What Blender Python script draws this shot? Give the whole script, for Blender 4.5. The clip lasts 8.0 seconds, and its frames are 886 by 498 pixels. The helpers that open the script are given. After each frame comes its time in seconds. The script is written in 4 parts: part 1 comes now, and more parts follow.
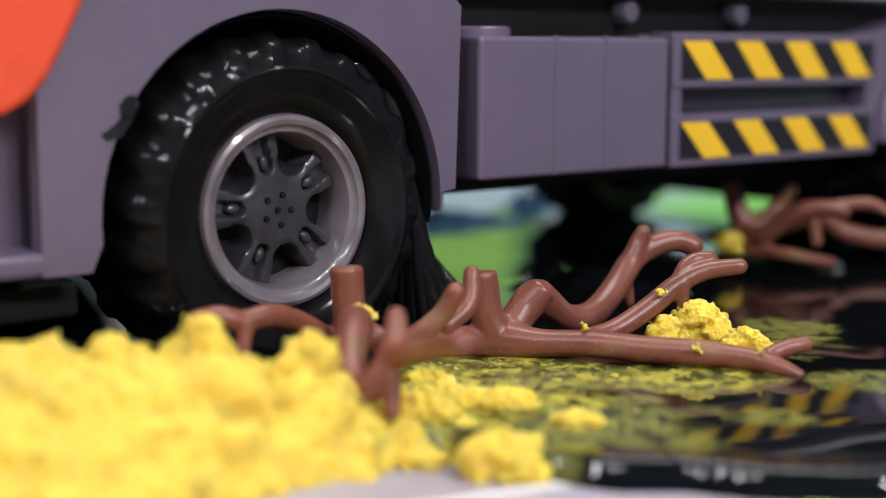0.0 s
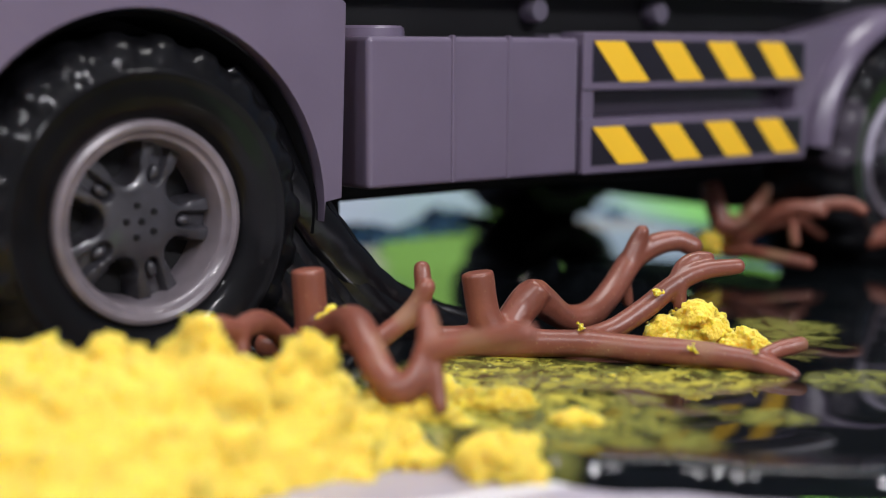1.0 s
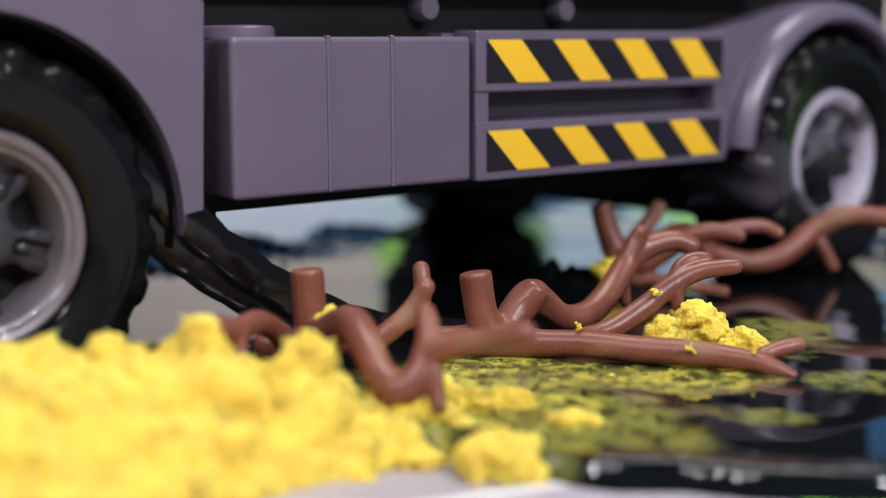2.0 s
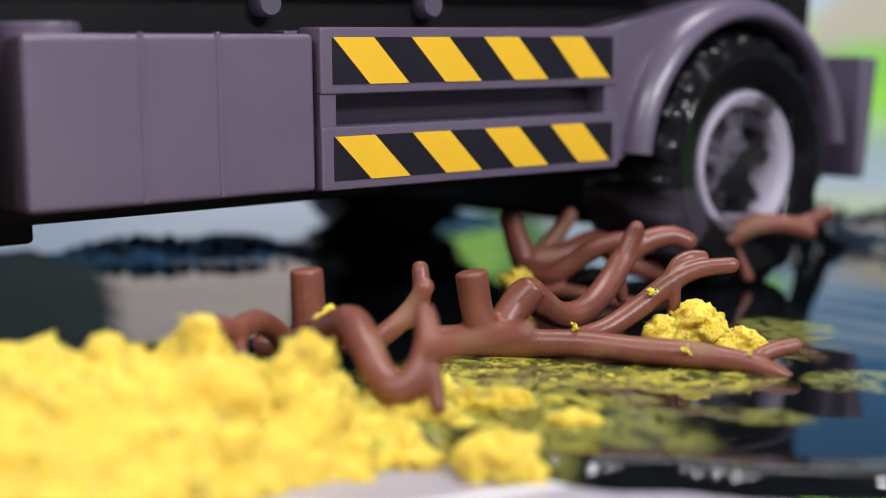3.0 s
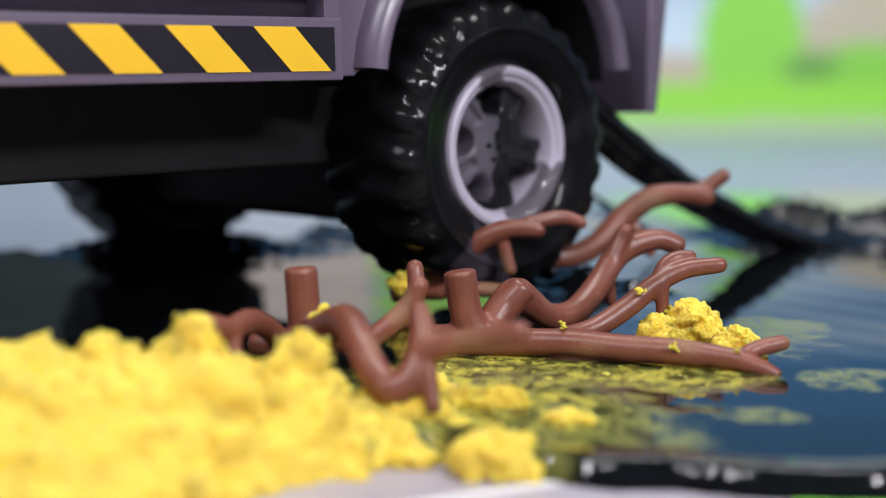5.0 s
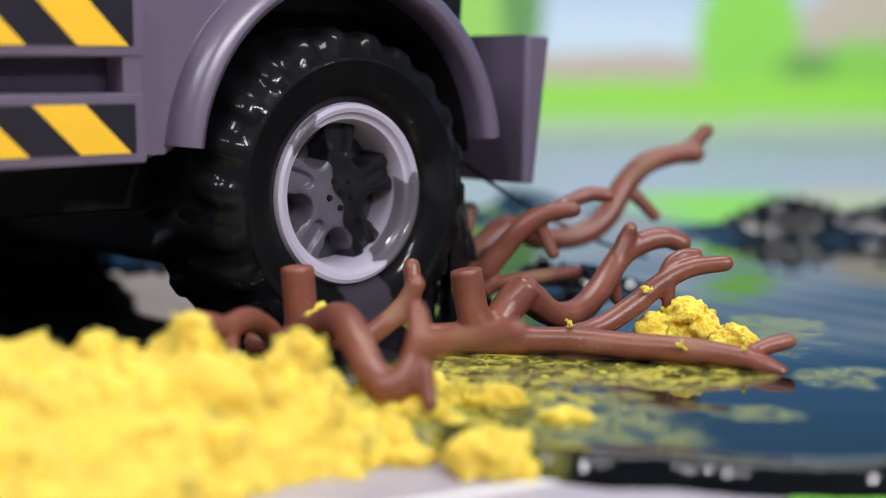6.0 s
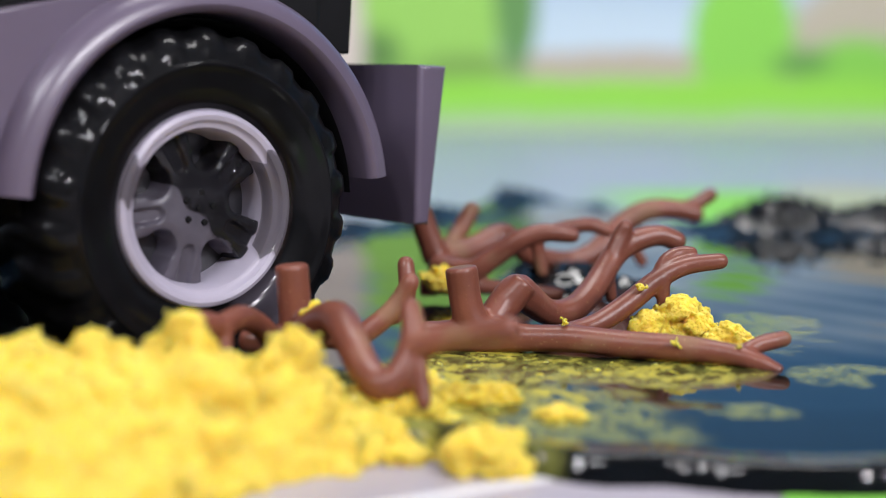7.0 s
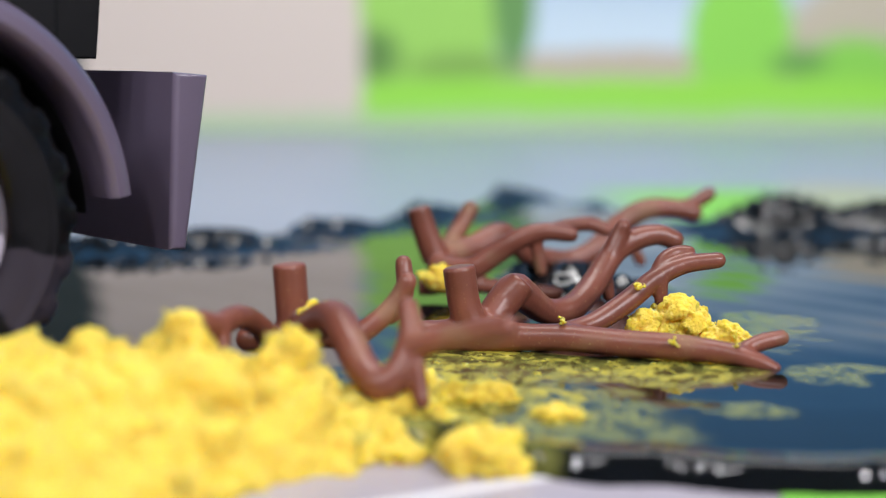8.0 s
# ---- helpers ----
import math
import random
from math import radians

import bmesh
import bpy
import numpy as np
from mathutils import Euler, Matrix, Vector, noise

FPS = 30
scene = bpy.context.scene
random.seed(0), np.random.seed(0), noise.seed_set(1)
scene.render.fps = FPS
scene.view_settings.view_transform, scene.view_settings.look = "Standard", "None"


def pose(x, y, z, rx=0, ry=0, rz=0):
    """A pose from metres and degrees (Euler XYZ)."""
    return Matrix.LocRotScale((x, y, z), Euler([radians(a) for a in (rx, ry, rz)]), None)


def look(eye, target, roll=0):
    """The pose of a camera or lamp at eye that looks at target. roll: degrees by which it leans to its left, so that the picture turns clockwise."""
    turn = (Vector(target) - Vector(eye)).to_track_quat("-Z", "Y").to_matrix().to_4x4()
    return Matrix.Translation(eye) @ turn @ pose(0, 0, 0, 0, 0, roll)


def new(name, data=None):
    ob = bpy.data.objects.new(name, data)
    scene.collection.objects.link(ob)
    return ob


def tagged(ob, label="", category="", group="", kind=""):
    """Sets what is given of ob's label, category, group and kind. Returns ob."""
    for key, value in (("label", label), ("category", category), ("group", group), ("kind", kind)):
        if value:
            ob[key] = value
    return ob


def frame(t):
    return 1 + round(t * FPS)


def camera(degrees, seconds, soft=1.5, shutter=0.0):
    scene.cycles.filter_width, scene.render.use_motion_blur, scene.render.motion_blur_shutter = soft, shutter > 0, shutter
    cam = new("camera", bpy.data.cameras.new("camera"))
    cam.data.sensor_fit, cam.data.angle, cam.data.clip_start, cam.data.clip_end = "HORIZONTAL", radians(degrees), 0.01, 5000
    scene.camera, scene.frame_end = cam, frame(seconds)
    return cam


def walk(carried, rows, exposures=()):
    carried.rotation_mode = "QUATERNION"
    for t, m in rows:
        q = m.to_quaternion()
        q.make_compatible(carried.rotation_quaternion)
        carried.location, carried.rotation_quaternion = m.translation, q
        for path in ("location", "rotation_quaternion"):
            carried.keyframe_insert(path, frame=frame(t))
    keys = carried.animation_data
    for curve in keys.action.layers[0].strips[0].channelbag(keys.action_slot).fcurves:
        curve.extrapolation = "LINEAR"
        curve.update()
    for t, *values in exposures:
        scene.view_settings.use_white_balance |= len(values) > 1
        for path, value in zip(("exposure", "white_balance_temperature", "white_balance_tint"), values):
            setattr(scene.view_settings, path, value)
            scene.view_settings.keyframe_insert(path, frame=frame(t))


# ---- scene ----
cam = camera(34.78, 8.0, soft=0.95)
cam.data.dof.use_dof = True
cam.data.dof.focus_distance = 0.260
cam.data.dof.aperture_fstop = 8.0
EYE_Z, TILT = 0.05165, 7.39
# the camera stands on a tripod and is turned a little to the right
walk(cam, [(t, pose(0, 0, EYE_Z, 90 - TILT - d, 0, -r)) for t, r, d in (
    (0, 0, 0), (0.5, 0.046, 0), (1.0, 0.069, 0), (1.5, 0.092, 0), (3.0, 0.137, 0), (3.5, 0.172, 0), (4.0, 0.206, 0.012),
    (4.5, 0.275, 0.025), (5.2, 0.37, 0.06), (6.0, 0.48, 0.115), (6.5, 0.64, 0.16), (7.0, 0.71, 0.195), (7.5, 0.755, 0.217), (8.0, 0.80, 0.23))],
    exposures=[(0, 0.0), (8.0, 0.0)])

# ---- light ----
world = bpy.data.worlds.new("room_light")
scene.world = world
world.use_nodes = True
world.node_tree.nodes["Background"].inputs[0].default_value = (0.80, 0.82, 1.0, 1)
world.node_tree.nodes["Background"].inputs[1].default_value = 0.22


def area_lamp(name, eye, target, w, h, power, colour):
    lamp = bpy.data.lights.new(name, "AREA")
    lamp.shape, lamp.size, lamp.size_y, lamp.energy, lamp.color = "RECTANGLE", w, h, power, colour
    ob = new(name, lamp)
    ob.matrix_world = look(eye, target)
    return ob


# two rows of three small studio lamps, in front of the table
for i in (-1, 0, 1):
    area_lamp("studio_lamp_key", (-0.35 + 0.20 * i, -0.30 - 0.05 * i, 0.62), (0.0, 0.28, 0.0), 0.07, 0.09, 1.2, (0.95, 0.95, 1.0))
    area_lamp("studio_lamp_side", (0.50 + 0.16 * i, -0.32 + 0.06 * i, 0.50), (0.02, 0.30, 0.02), 0.06, 0.08, 2.15, (0.96, 0.94, 1.0))
# unseen fill lamp, added only to brighten the painted board
area_lamp("fill_backdrop", (0.1, 0.45, 1.05), (0.1, 1.1, 0.1), 0.7, 0.25, 10.0, (1.0, 0.98, 0.98))


# ---- materials ----
def material(name, colour, rough=0.5, metal=0.0, vary=0.12, scale=60.0, bump=0.0, bump_scale=400.0, spec=0.5, coat=0.0):
    m = bpy.data.materials.new(name)
    m.use_nodes = True
    nt = m.node_tree
    b = nt.nodes["Principled BSDF"]
    b.inputs["Roughness"].default_value = rough
    b.inputs["Metallic"].default_value = metal
    b.inputs["Specular IOR Level"].default_value = spec
    b.inputs["Coat Weight"].default_value = coat
    b.inputs["Coat Roughness"].default_value = 0.05
    tc = nt.nodes.new("ShaderNodeTexCoord")
    n1 = nt.nodes.new("ShaderNodeTexNoise")
    n1.inputs["Scale"].default_value = scale
    n1.inputs["Detail"].default_value = 6
    nt.links.new(tc.outputs["Object"], n1.inputs["Vector"])
    ramp = nt.nodes.new("ShaderNodeValToRGB")
    ramp.color_ramp.elements[0].position, ramp.color_ramp.elements[1].position = 0.3, 0.7
    ramp.color_ramp.elements[0].color = (*[c * (1 - vary) for c in colour], 1)
    ramp.color_ramp.elements[1].color = (*[min(1, c * (1 + vary)) for c in colour], 1)
    nt.links.new(n1.outputs["Fac"], ramp.inputs["Fac"])
    nt.links.new(ramp.outputs["Color"], b.inputs["Base Color"])
    rr = nt.nodes.new("ShaderNodeMapRange")
    rr.inputs["To Min"].default_value, rr.inputs["To Max"].default_value = max(0.02, rough * 0.8), min(1, rough * 1.2)
    nt.links.new(n1.outputs["Fac"], rr.inputs["Value"])
    nt.links.new(rr.outputs["Result"], b.inputs["Roughness"])
    if bump:
        n2 = nt.nodes.new("ShaderNodeTexNoise")
        n2.inputs["Scale"].default_value = bump_scale
        n2.inputs["Detail"].default_value = 5
        nt.links.new(tc.outputs["Object"], n2.inputs["Vector"])
        bp = nt.nodes.new("ShaderNodeBump")
        bp.inputs["Strength"].default_value = bump
        bp.inputs["Distance"].default_value = 0.0005
        nt.links.new(n2.outputs["Fac"], bp.inputs["Height"])
        nt.links.new(bp.outputs["Normal"], b.inputs["Normal"])
    return m


def nodes_of(m):
    return m.node_tree, m.node_tree.nodes["Principled BSDF"]


def calc(nt, op, a, b=None, clamp=False):
    n = nt.nodes.new("ShaderNodeMath")
    n.operation, n.use_clamp = op, clamp
    for i, v in enumerate((a, b)):
        if v is None:
            continue
        if isinstance(v, (int, float)):
            n.inputs[i].default_value = v
        else:
            nt.links.new(v, n.inputs[i])
    return n.outputs[0]


def step(nt, value, lo, hi):
    n = nt.nodes.new("ShaderNodeMapRange")
    n.interpolation_type = "SMOOTHSTEP"
    n.inputs["From Min"].default_value, n.inputs["From Max"].default_value = lo, hi
    nt.links.new(value, n.inputs["Value"])
    return n.outputs["Result"]


def blend(nt, fac, a, b):
    n = nt.nodes.new("ShaderNodeMix")
    n.data_type = "RGBA"
    nt.links.new(fac, n.inputs["Factor"])
    for key, v in ((6, a), (7, b)):
        if isinstance(v, tuple):
            n.inputs[key].default_value = (*v, 1)
        else:
            nt.links.new(v, n.inputs[key])
    return n.outputs[2]


def spot(nt, u, v, cu, cv, ru, rv, soft):
    """1 inside an ellipse, 0 outside, with a soft edge."""
    a = calc(nt, "DIVIDE", calc(nt, "SUBTRACT", u, cu), ru)
    b = calc(nt, "DIVIDE", calc(nt, "SUBTRACT", v, cv), rv)
    d = calc(nt, "SQRT", calc(nt, "ADD", calc(nt, "MULTIPLY", a, a), calc(nt, "MULTIPLY", b, b)))
    return calc(nt, "SUBTRACT", 1.0, step(nt, d, 1 - soft, 1 + soft))


def wobbled(nt, scale, amount):
    """Object coordinates, pushed about by noise, as separate x, y, z."""
    tc = nt.nodes.new("ShaderNodeTexCoord")
    n = nt.nodes.new("ShaderNodeTexNoise")
    n.inputs["Scale"].default_value = scale
    n.inputs["Detail"].default_value = 6
    nt.links.new(tc.outputs["Object"], n.inputs["Vector"])
    sub = nt.nodes.new("ShaderNodeVectorMath")
    sub.operation = "SUBTRACT"
    sub.inputs[1].default_value = (0.5, 0.5, 0.5)
    nt.links.new(n.outputs["Color"], sub.inputs[0])
    sc = nt.nodes.new("ShaderNodeVectorMath")
    sc.operation = "SCALE"
    sc.inputs["Scale"].default_value = amount
    nt.links.new(sub.outputs[0], sc.inputs[0])
    add = nt.nodes.new("ShaderNodeVectorMath")
    nt.links.new(tc.outputs["Object"], add.inputs[0])
    nt.links.new(sc.outputs[0], add.inputs[1])
    sep = nt.nodes.new("ShaderNodeSeparateXYZ")
    nt.links.new(add.outputs[0], sep.inputs[0])
    return tc, sep.outputs[0], sep.outputs[1], sep.outputs[2]


GREY = material("grey_plastic", (0.137, 0.109, 0.160), 0.31, vary=0.05, bump=0.05, bump_scale=900, spec=0.7)
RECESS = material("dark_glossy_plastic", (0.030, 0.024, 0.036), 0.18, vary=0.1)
GREY_DARK = material("grey_plastic_recess", (0.115, 0.10, 0.135), 0.45, vary=0.05, bump=0.05, bump_scale=900)
ORANGE = material("orange_red_plastic", (0.80, 0.09, 0.035), 0.28, vary=0.04)
BLACK = material("black_plastic", (0.007, 0.007, 0.008), 0.55, vary=0.2, bump=0.05, spec=0.2)
RUBBER = material("wet_black_rubber", (0.005, 0.005, 0.006), 0.5, vary=0.3, scale=150, bump=0.35, bump_scale=75, coat=0.28, spec=0.06)
RUBBER.node_tree.nodes["Principled BSDF"].inputs["Coat Roughness"].default_value = 0.12
# the rear tyre: dull charcoal rubber, clean of slime over one stretch
RUBBER_REAR = material("half_wet_rubber", (0.005, 0.005, 0.006), 0.5, vary=0.3, scale=150, bump=0.35, bump_scale=75, coat=0.28, spec=0.06)
nt, b = nodes_of(RUBBER_REAR)
b.inputs["Coat Roughness"].default_value = 0.10
tc, u, v, w = wobbled(nt, 120, 0.006)
turn = calc(nt, "ARCTAN2", w, u)
clean = calc(nt, "MULTIPLY", step(nt, turn, -1.60, -1.52), calc(nt, "SUBTRACT", 1.0, step(nt, turn, -1.0, -0.95)))
base = b.inputs["Base Color"].links[0].from_socket
nt.links.new(blend(nt, clean, base, (0.045, 0.038, 0.050)), b.inputs["Base Color"])
RIM_WET = material("grey_rim_with_slime_film", (0.17, 0.145, 0.16), 0.30, vary=0.3, scale=120, bump=0.1, bump_scale=250, coat=0.4)
RIM = material("lilac_grey_rim", (0.50, 0.46, 0.56), 0.40, vary=0.06, bump=0.04)
HUB = material("dark_grey_hub", (0.035, 0.034, 0.04), 0.30, vary=0.3, scale=200, coat=0.3, bump=0.08)
HUB_CLEAN = material("grey_hub", (0.105, 0.095, 0.120), 0.33, vary=0.2, scale=200, coat=0.2, bump=0.05)
STICKER_Y = material("yellow_sticker", (0.95, 0.57, 0.03), 0.35, vary=0.03)
STICKER_K = material("black_sticker", (0.011, 0.009, 0.016), 0.35, vary=0.1)
BROWN = material("brown_plastic", (0.205, 0.066, 0.042), 0.36, vary=0.25, scale=90, bump=0.10, bump_scale=1500)
nt, b = nodes_of(BROWN)
tc, u, v, w = wobbled(nt, 60, 0.01)
dust = nt.nodes.new("ShaderNodeTexNoise")
dust.inputs["Scale"].default_value, dust.inputs["Detail"].default_value = 75, 7
nt.links.new(tc.outputs["Object"], dust.inputs["Vector"])
dusty = calc(nt, "MULTIPLY", step(nt, dust.outputs["Fac"], 0.56, 0.70), 0.45)
base = b.inputs["Base Color"].links[0].from_socket
nt.links.new(blend(nt, dusty, base, (0.30, 0.20, 0.10)), b.inputs["Base Color"])
rough = b.inputs["Roughness"].links[0].from_socket
nt.links.new(calc(nt, "ADD", rough, calc(nt, "MULTIPLY", dusty, 0.6), True), b.inputs["Roughness"])
speck = nt.nodes.new("ShaderNodeTexNoise")
speck.inputs["Scale"].default_value, speck.inputs["Detail"].default_value = 2600, 1
nt.links.new(tc.outputs["Object"], speck.inputs["Vector"])
specks = calc(nt, "MULTIPLY", step(nt, speck.outputs["Fac"], 0.70, 0.76), 0.5)
base = b.inputs["Base Color"].links[0].from_socket
nt.links.new(blend(nt, specks, base, (0.62, 0.46, 0.22)), b.inputs["Base Color"])
SAND = material("yellow_moist_sand", (0.80, 0.590, 0.095), 0.95, vary=0.05, scale=160, bump=0.5, bump_scale=2600, spec=0.05)
nt, b = nodes_of(SAND)
# light scatters a little among the pale grains
b.inputs["Subsurface Weight"].default_value = 1.0
b.inputs["Subsurface Radius"].default_value = (0.0022, 0.0018, 0.0007)
b.inputs["Subsurface Scale"].default_value = 1.0
TARP = material("black_slime_lump", (0.006, 0.007, 0.008), 0.14, vary=0.3, bump=0.5, bump_scale=220)
WEB = material("drawn_black_slime", (0.004, 0.004, 0.005), 0.20, vary=0.3, bump=0.08, bump_scale=120)
LEDGE = material("pale_grey_plastic", (0.45, 0.44, 0.47), 0.45, vary=0.05)
WALL = material("plain_wall_paint", (0.40, 0.40, 0.43), 0.8, vary=0.04, scale=3)
WHITE_LINE = material("white_road_line", (0.82, 0.82, 0.84), 0.55, vary=0.05)
GRASS_PRINT = material("printed_grass", (0.22, 0.62, 0.07), 0.6, vary=0.15, scale=40)

# black slime: glossy, with a broken yellow skin of floating sand on some of it
SLIME = material("black_slime", (0.004, 0.005, 0.006), 0.045, vary=0.2, scale=20, bump=0.0)
nt, b = nodes_of(SLIME)
tc, u, v, w = wobbled(nt, 70, 0.022)
film = thin_film = None
for cu, cv, ru, rv, dense in ((0.012, 0.235, 0.024, 0.015, 1), (0.042, 0.231, 0.014, 0.010, 1), (0.006, 0.214, 0.018, 0.011, 1), (0.0255, 0.2010, 0.0130, 0.010, 0), (0.020, 0.204, 0.006, 0.005, 1), (0.030, 0.214, 0.008, 0.004, 0),
                              (0.047, 0.2075, 0.0068, 0.005, 0), (0.0685, 0.231, 0.0070, 0.007, 0), (0.068, 0.272, 0.010, 0.016, 0), (0.060, 0.252, 0.007, 0.006, 0), (0.016, 0.196, 0.005, 0.009, 0), (-0.010, 0.210, 0.016, 0.018, 1)):
    s = spot(nt, u, v, cu, cv, ru, rv, 0.22)
    thin_film = s if thin_film is None else calc(nt, "MAXIMUM", thin_film, s)
    if dense:
        film = s if film is None else calc(nt, "MAXIMUM", film, s)

def speckle(scale, detail, rough_, stretch):
    mp = nt.nodes.new("ShaderNodeMapping")
    mp.inputs["Scale"].default_value = (1.0, stretch, 1.0)
    nt.links.new(tc.outputs["Object"], mp.inputs["Vector"])
    g = nt.nodes.new("ShaderNodeTexNoise")
    g.inputs["Scale"].default_value, g.inputs["Detail"].default_value, g.inputs["Roughness"].default_value = scale, detail, rough_
    g.inputs["Distortion"].default_value = 0.6
    nt.links.new(mp.outputs[0], g.inputs["Vector"])
    return g.outputs["Fac"]


# torn into a lace, thin and olive at the rims, thick and yellow in its islands
grain, island = speckle(330, 8, 0.68, 0.75), speckle(120, 5, 0.6, 0.8)
thick = calc(nt, "MULTIPLY", film, step(nt, calc(nt, "ADD", calc(nt, "MULTIPLY", grain, 0.45), calc(nt, "MULTIPLY", island, 0.55)), 0.47, 0.62))
thin = calc(nt, "MULTIPLY", thin_film, calc(nt, "ADD", calc(nt, "MULTIPLY", step(nt, grain, 0.36, 0.56), 0.85), 0.10))
base = b.inputs["Base Color"].links[0].from_socket
col = blend(nt, thin, base, (0.21, 0.22, 0.05))
nt.links.new(blend(nt, thick, col, (0.56, 0.48, 0.05)), b.inputs["Base Color"])
rough = b.inputs["Roughness"].links[0].from_socket
nt.links.new(calc(nt, "ADD", rough, calc(nt, "ADD", calc(nt, "MULTIPLY", thin, 0.16), calc(nt, "MULTIPLY", thick, 0.5)), True), b.inputs["Roughness"])

# play mat: printed lilac-grey road with green verges
MAT = material("printed_play_mat", (0.42, 0.39, 0.45), 0.42, vary=0.06, scale=30, bump=0.06, bump_scale=700)
nt, b = nodes_of(MAT)
tc, u, v, w = wobbled(nt, 14, 0.02)
base = b.inputs["Base Color"].links[0].from_socket
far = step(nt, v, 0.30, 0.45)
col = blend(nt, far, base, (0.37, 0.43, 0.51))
grass = calc(nt, "MULTIPLY", calc(nt, "MULTIPLY", step(nt, v, 0.40, 0.42), calc(nt, "SUBTRACT", 1.0, step(nt, v, 0.60, 0.64))), step(nt, u, 0.06, 0.10))
col = blend(nt, grass, col, (0.26, 0.66, 0.07))
bare = spot(nt, u, v, 0.185, 0.56, 0.035, 0.09, 0.2)
col = blend(nt, calc(nt, "MULTIPLY", bare, 0.8), col, (0.50, 0.46, 0.38))
nt.links.new(col, b.inputs["Base Color"])

# painted landscape of the backdrop (coordinates in metres on the board)
BACK_PAINT = material("painted_landscape", (0.5, 0.6, 0.7), 0.7, vary=0.05, scale=8)
nt, b = nodes_of(BACK_PAINT)
tc, u, v, w = wobbled(nt, 18, 0.012)
sky = blend(nt, step(nt, w, 0.06, 0.20), (0.66, 0.80, 0.90), (0.065, 0.23, 0.46))
col = sky
for cu, cv, ru, rv, soft, paint in (
        (0.155, 0.02, 0.20, 0.040, 0.10, (0.58, 0.50, 0.40)),
        (0.42, 0.05, 0.15, 0.085, 0.10, (0.58, 0.52, 0.40)),
        (0.00, 0.085, 0.062, 0.085, 0.15, (0.36, 0.70, 0.13)),
        (-0.035, 0.055, 0.018, 0.020, 0.5, (0.14, 0.30, 0.07)),
        (0.030, 0.045, 0.040, 0.012, 0.5, (0.24, 0.45, 0.09)),
        (0.069, 0.13, 0.018, 0.090, 0.2, (0.15, 0.34, 0.10)),
        (0.245, 0.070, 0.040, 0.055, 0.15, (0.30, 0.74, 0.10)),
        (0.335, 0.038, 0.050, 0.030, 0.3, (0.27, 0.68, 0.09)),
        (0.290, 0.048, 0.020, 0.012, 0.6, (0.16, 0.40, 0.08)),
        (0.20, 0.008, 0.60, 0.030, 0.25, (0.34, 0.80, 0.08)),
        (-0.45, 0.06, 0.21, 0.34, 0.05, (0.035, 0.055, 0.055)),
        (-0.155, 0.06, 0.108, 0.24, 0.05, (0.74, 0.64, 0.57))):
    col = blend(nt, spot(nt, u, w, cu, cv, ru, rv, soft), col, paint)
low = calc(nt, "MULTIPLY", step(nt, w, 0.0, 0.02), 1.0)
col = blend(nt, low, (0.50, 0.66, 0.42), col)
nt.links.new(col, b.inputs["Base Color"])


# ---- building tools ----
FLAT_SIDED = set()


def mesh_of(name, bm, mat, smooth=True):
    me = bpy.data.meshes.new(name)
    bm.normal_update()
    bm.to_mesh(me)
    bm.free()
    me.materials.append(mat)
    if smooth:
        me.polygons.foreach_set("use_smooth", [True] * len(me.polygons))
        me.set_sharp_from_angle(angle=radians(38))
    return me


def part(name, bm, mat, parent=None, label="", m=None):
    flat = id(bm) in FLAT_SIDED
    FLAT_SIDED.discard(id(bm))
    ob = new(name, mesh_of(name, bm, mat))
    if flat:
        ob.modifiers.new("even_faces", "WEIGHTED_NORMAL").keep_sharp = True
    if parent:
        ob.parent = parent
    if m:
        ob.matrix_basis = m
    if label:
        tagged(ob, label)
    return ob


def share(name, ob, parent, m):
    o = new(name, ob.data)
    o.parent = parent
    o.matrix_basis = m
    return o


def box(x0, x1, y0, y1, z0, z1, bevel=0.0006, seg=2, bm=None):
    """A rounded box; sizes in millimetres."""
    bm2 = bmesh.new()
    bmesh.ops.create_cube(bm2, size=1)
    for vtx in bm2.verts:
        vtx.co = Vector(((x0 + x1) / 2 + vtx.co.x * (x1 - x0), (y0 + y1) / 2 + vtx.co.y * (y1 - y0), (z0 + z1) / 2 + vtx.co.z * (z1 - z0))) / 1000
    if bevel:
        bmesh.ops.bevel(bm2, geom=bm2.edges[:], offset=bevel, segments=seg, affect="EDGES", profile=0.5)
    if bm is None:
        FLAT_SIDED.add(id(bm2))
        return bm2
    me = bpy.data.meshes.new("tmp")
    bm2.to_mesh(me)
    bm2.free()
    bm.from_mesh(me)
    bpy.data.meshes.remove(me)
    return bm


def prism(outline, y0, y1, bevel=0.0006, seg=2):
    """An outline of (x, z) in millimetres, made thick along y."""
    bm = bmesh.new()
    low = [bm.verts.new((x / 1000, y0 / 1000, z / 1000)) for x, z in outline]
    f = bm.faces.new(low)
    r = bmesh.ops.extrude_face_region(bm, geom=[f])
    for vtx in r["geom"]:
        if isinstance(vtx, bmesh.types.BMVert):
            vtx.co.y = y1 / 1000
    bmesh.ops.recalc_face_normals(bm, faces=bm.faces[:])
    if bevel:
        rims = [e for e in bm.edges if abs(e.verts[0].co.y - e.verts[1].co.y) < 1e-7]
        bmesh.ops.bevel(bm, geom=rims, offset=bevel, segments=seg, affect="EDGES", profile=0.5, clamp_overlap=True)
    FLAT_SIDED.add(id(bm))
    return bm


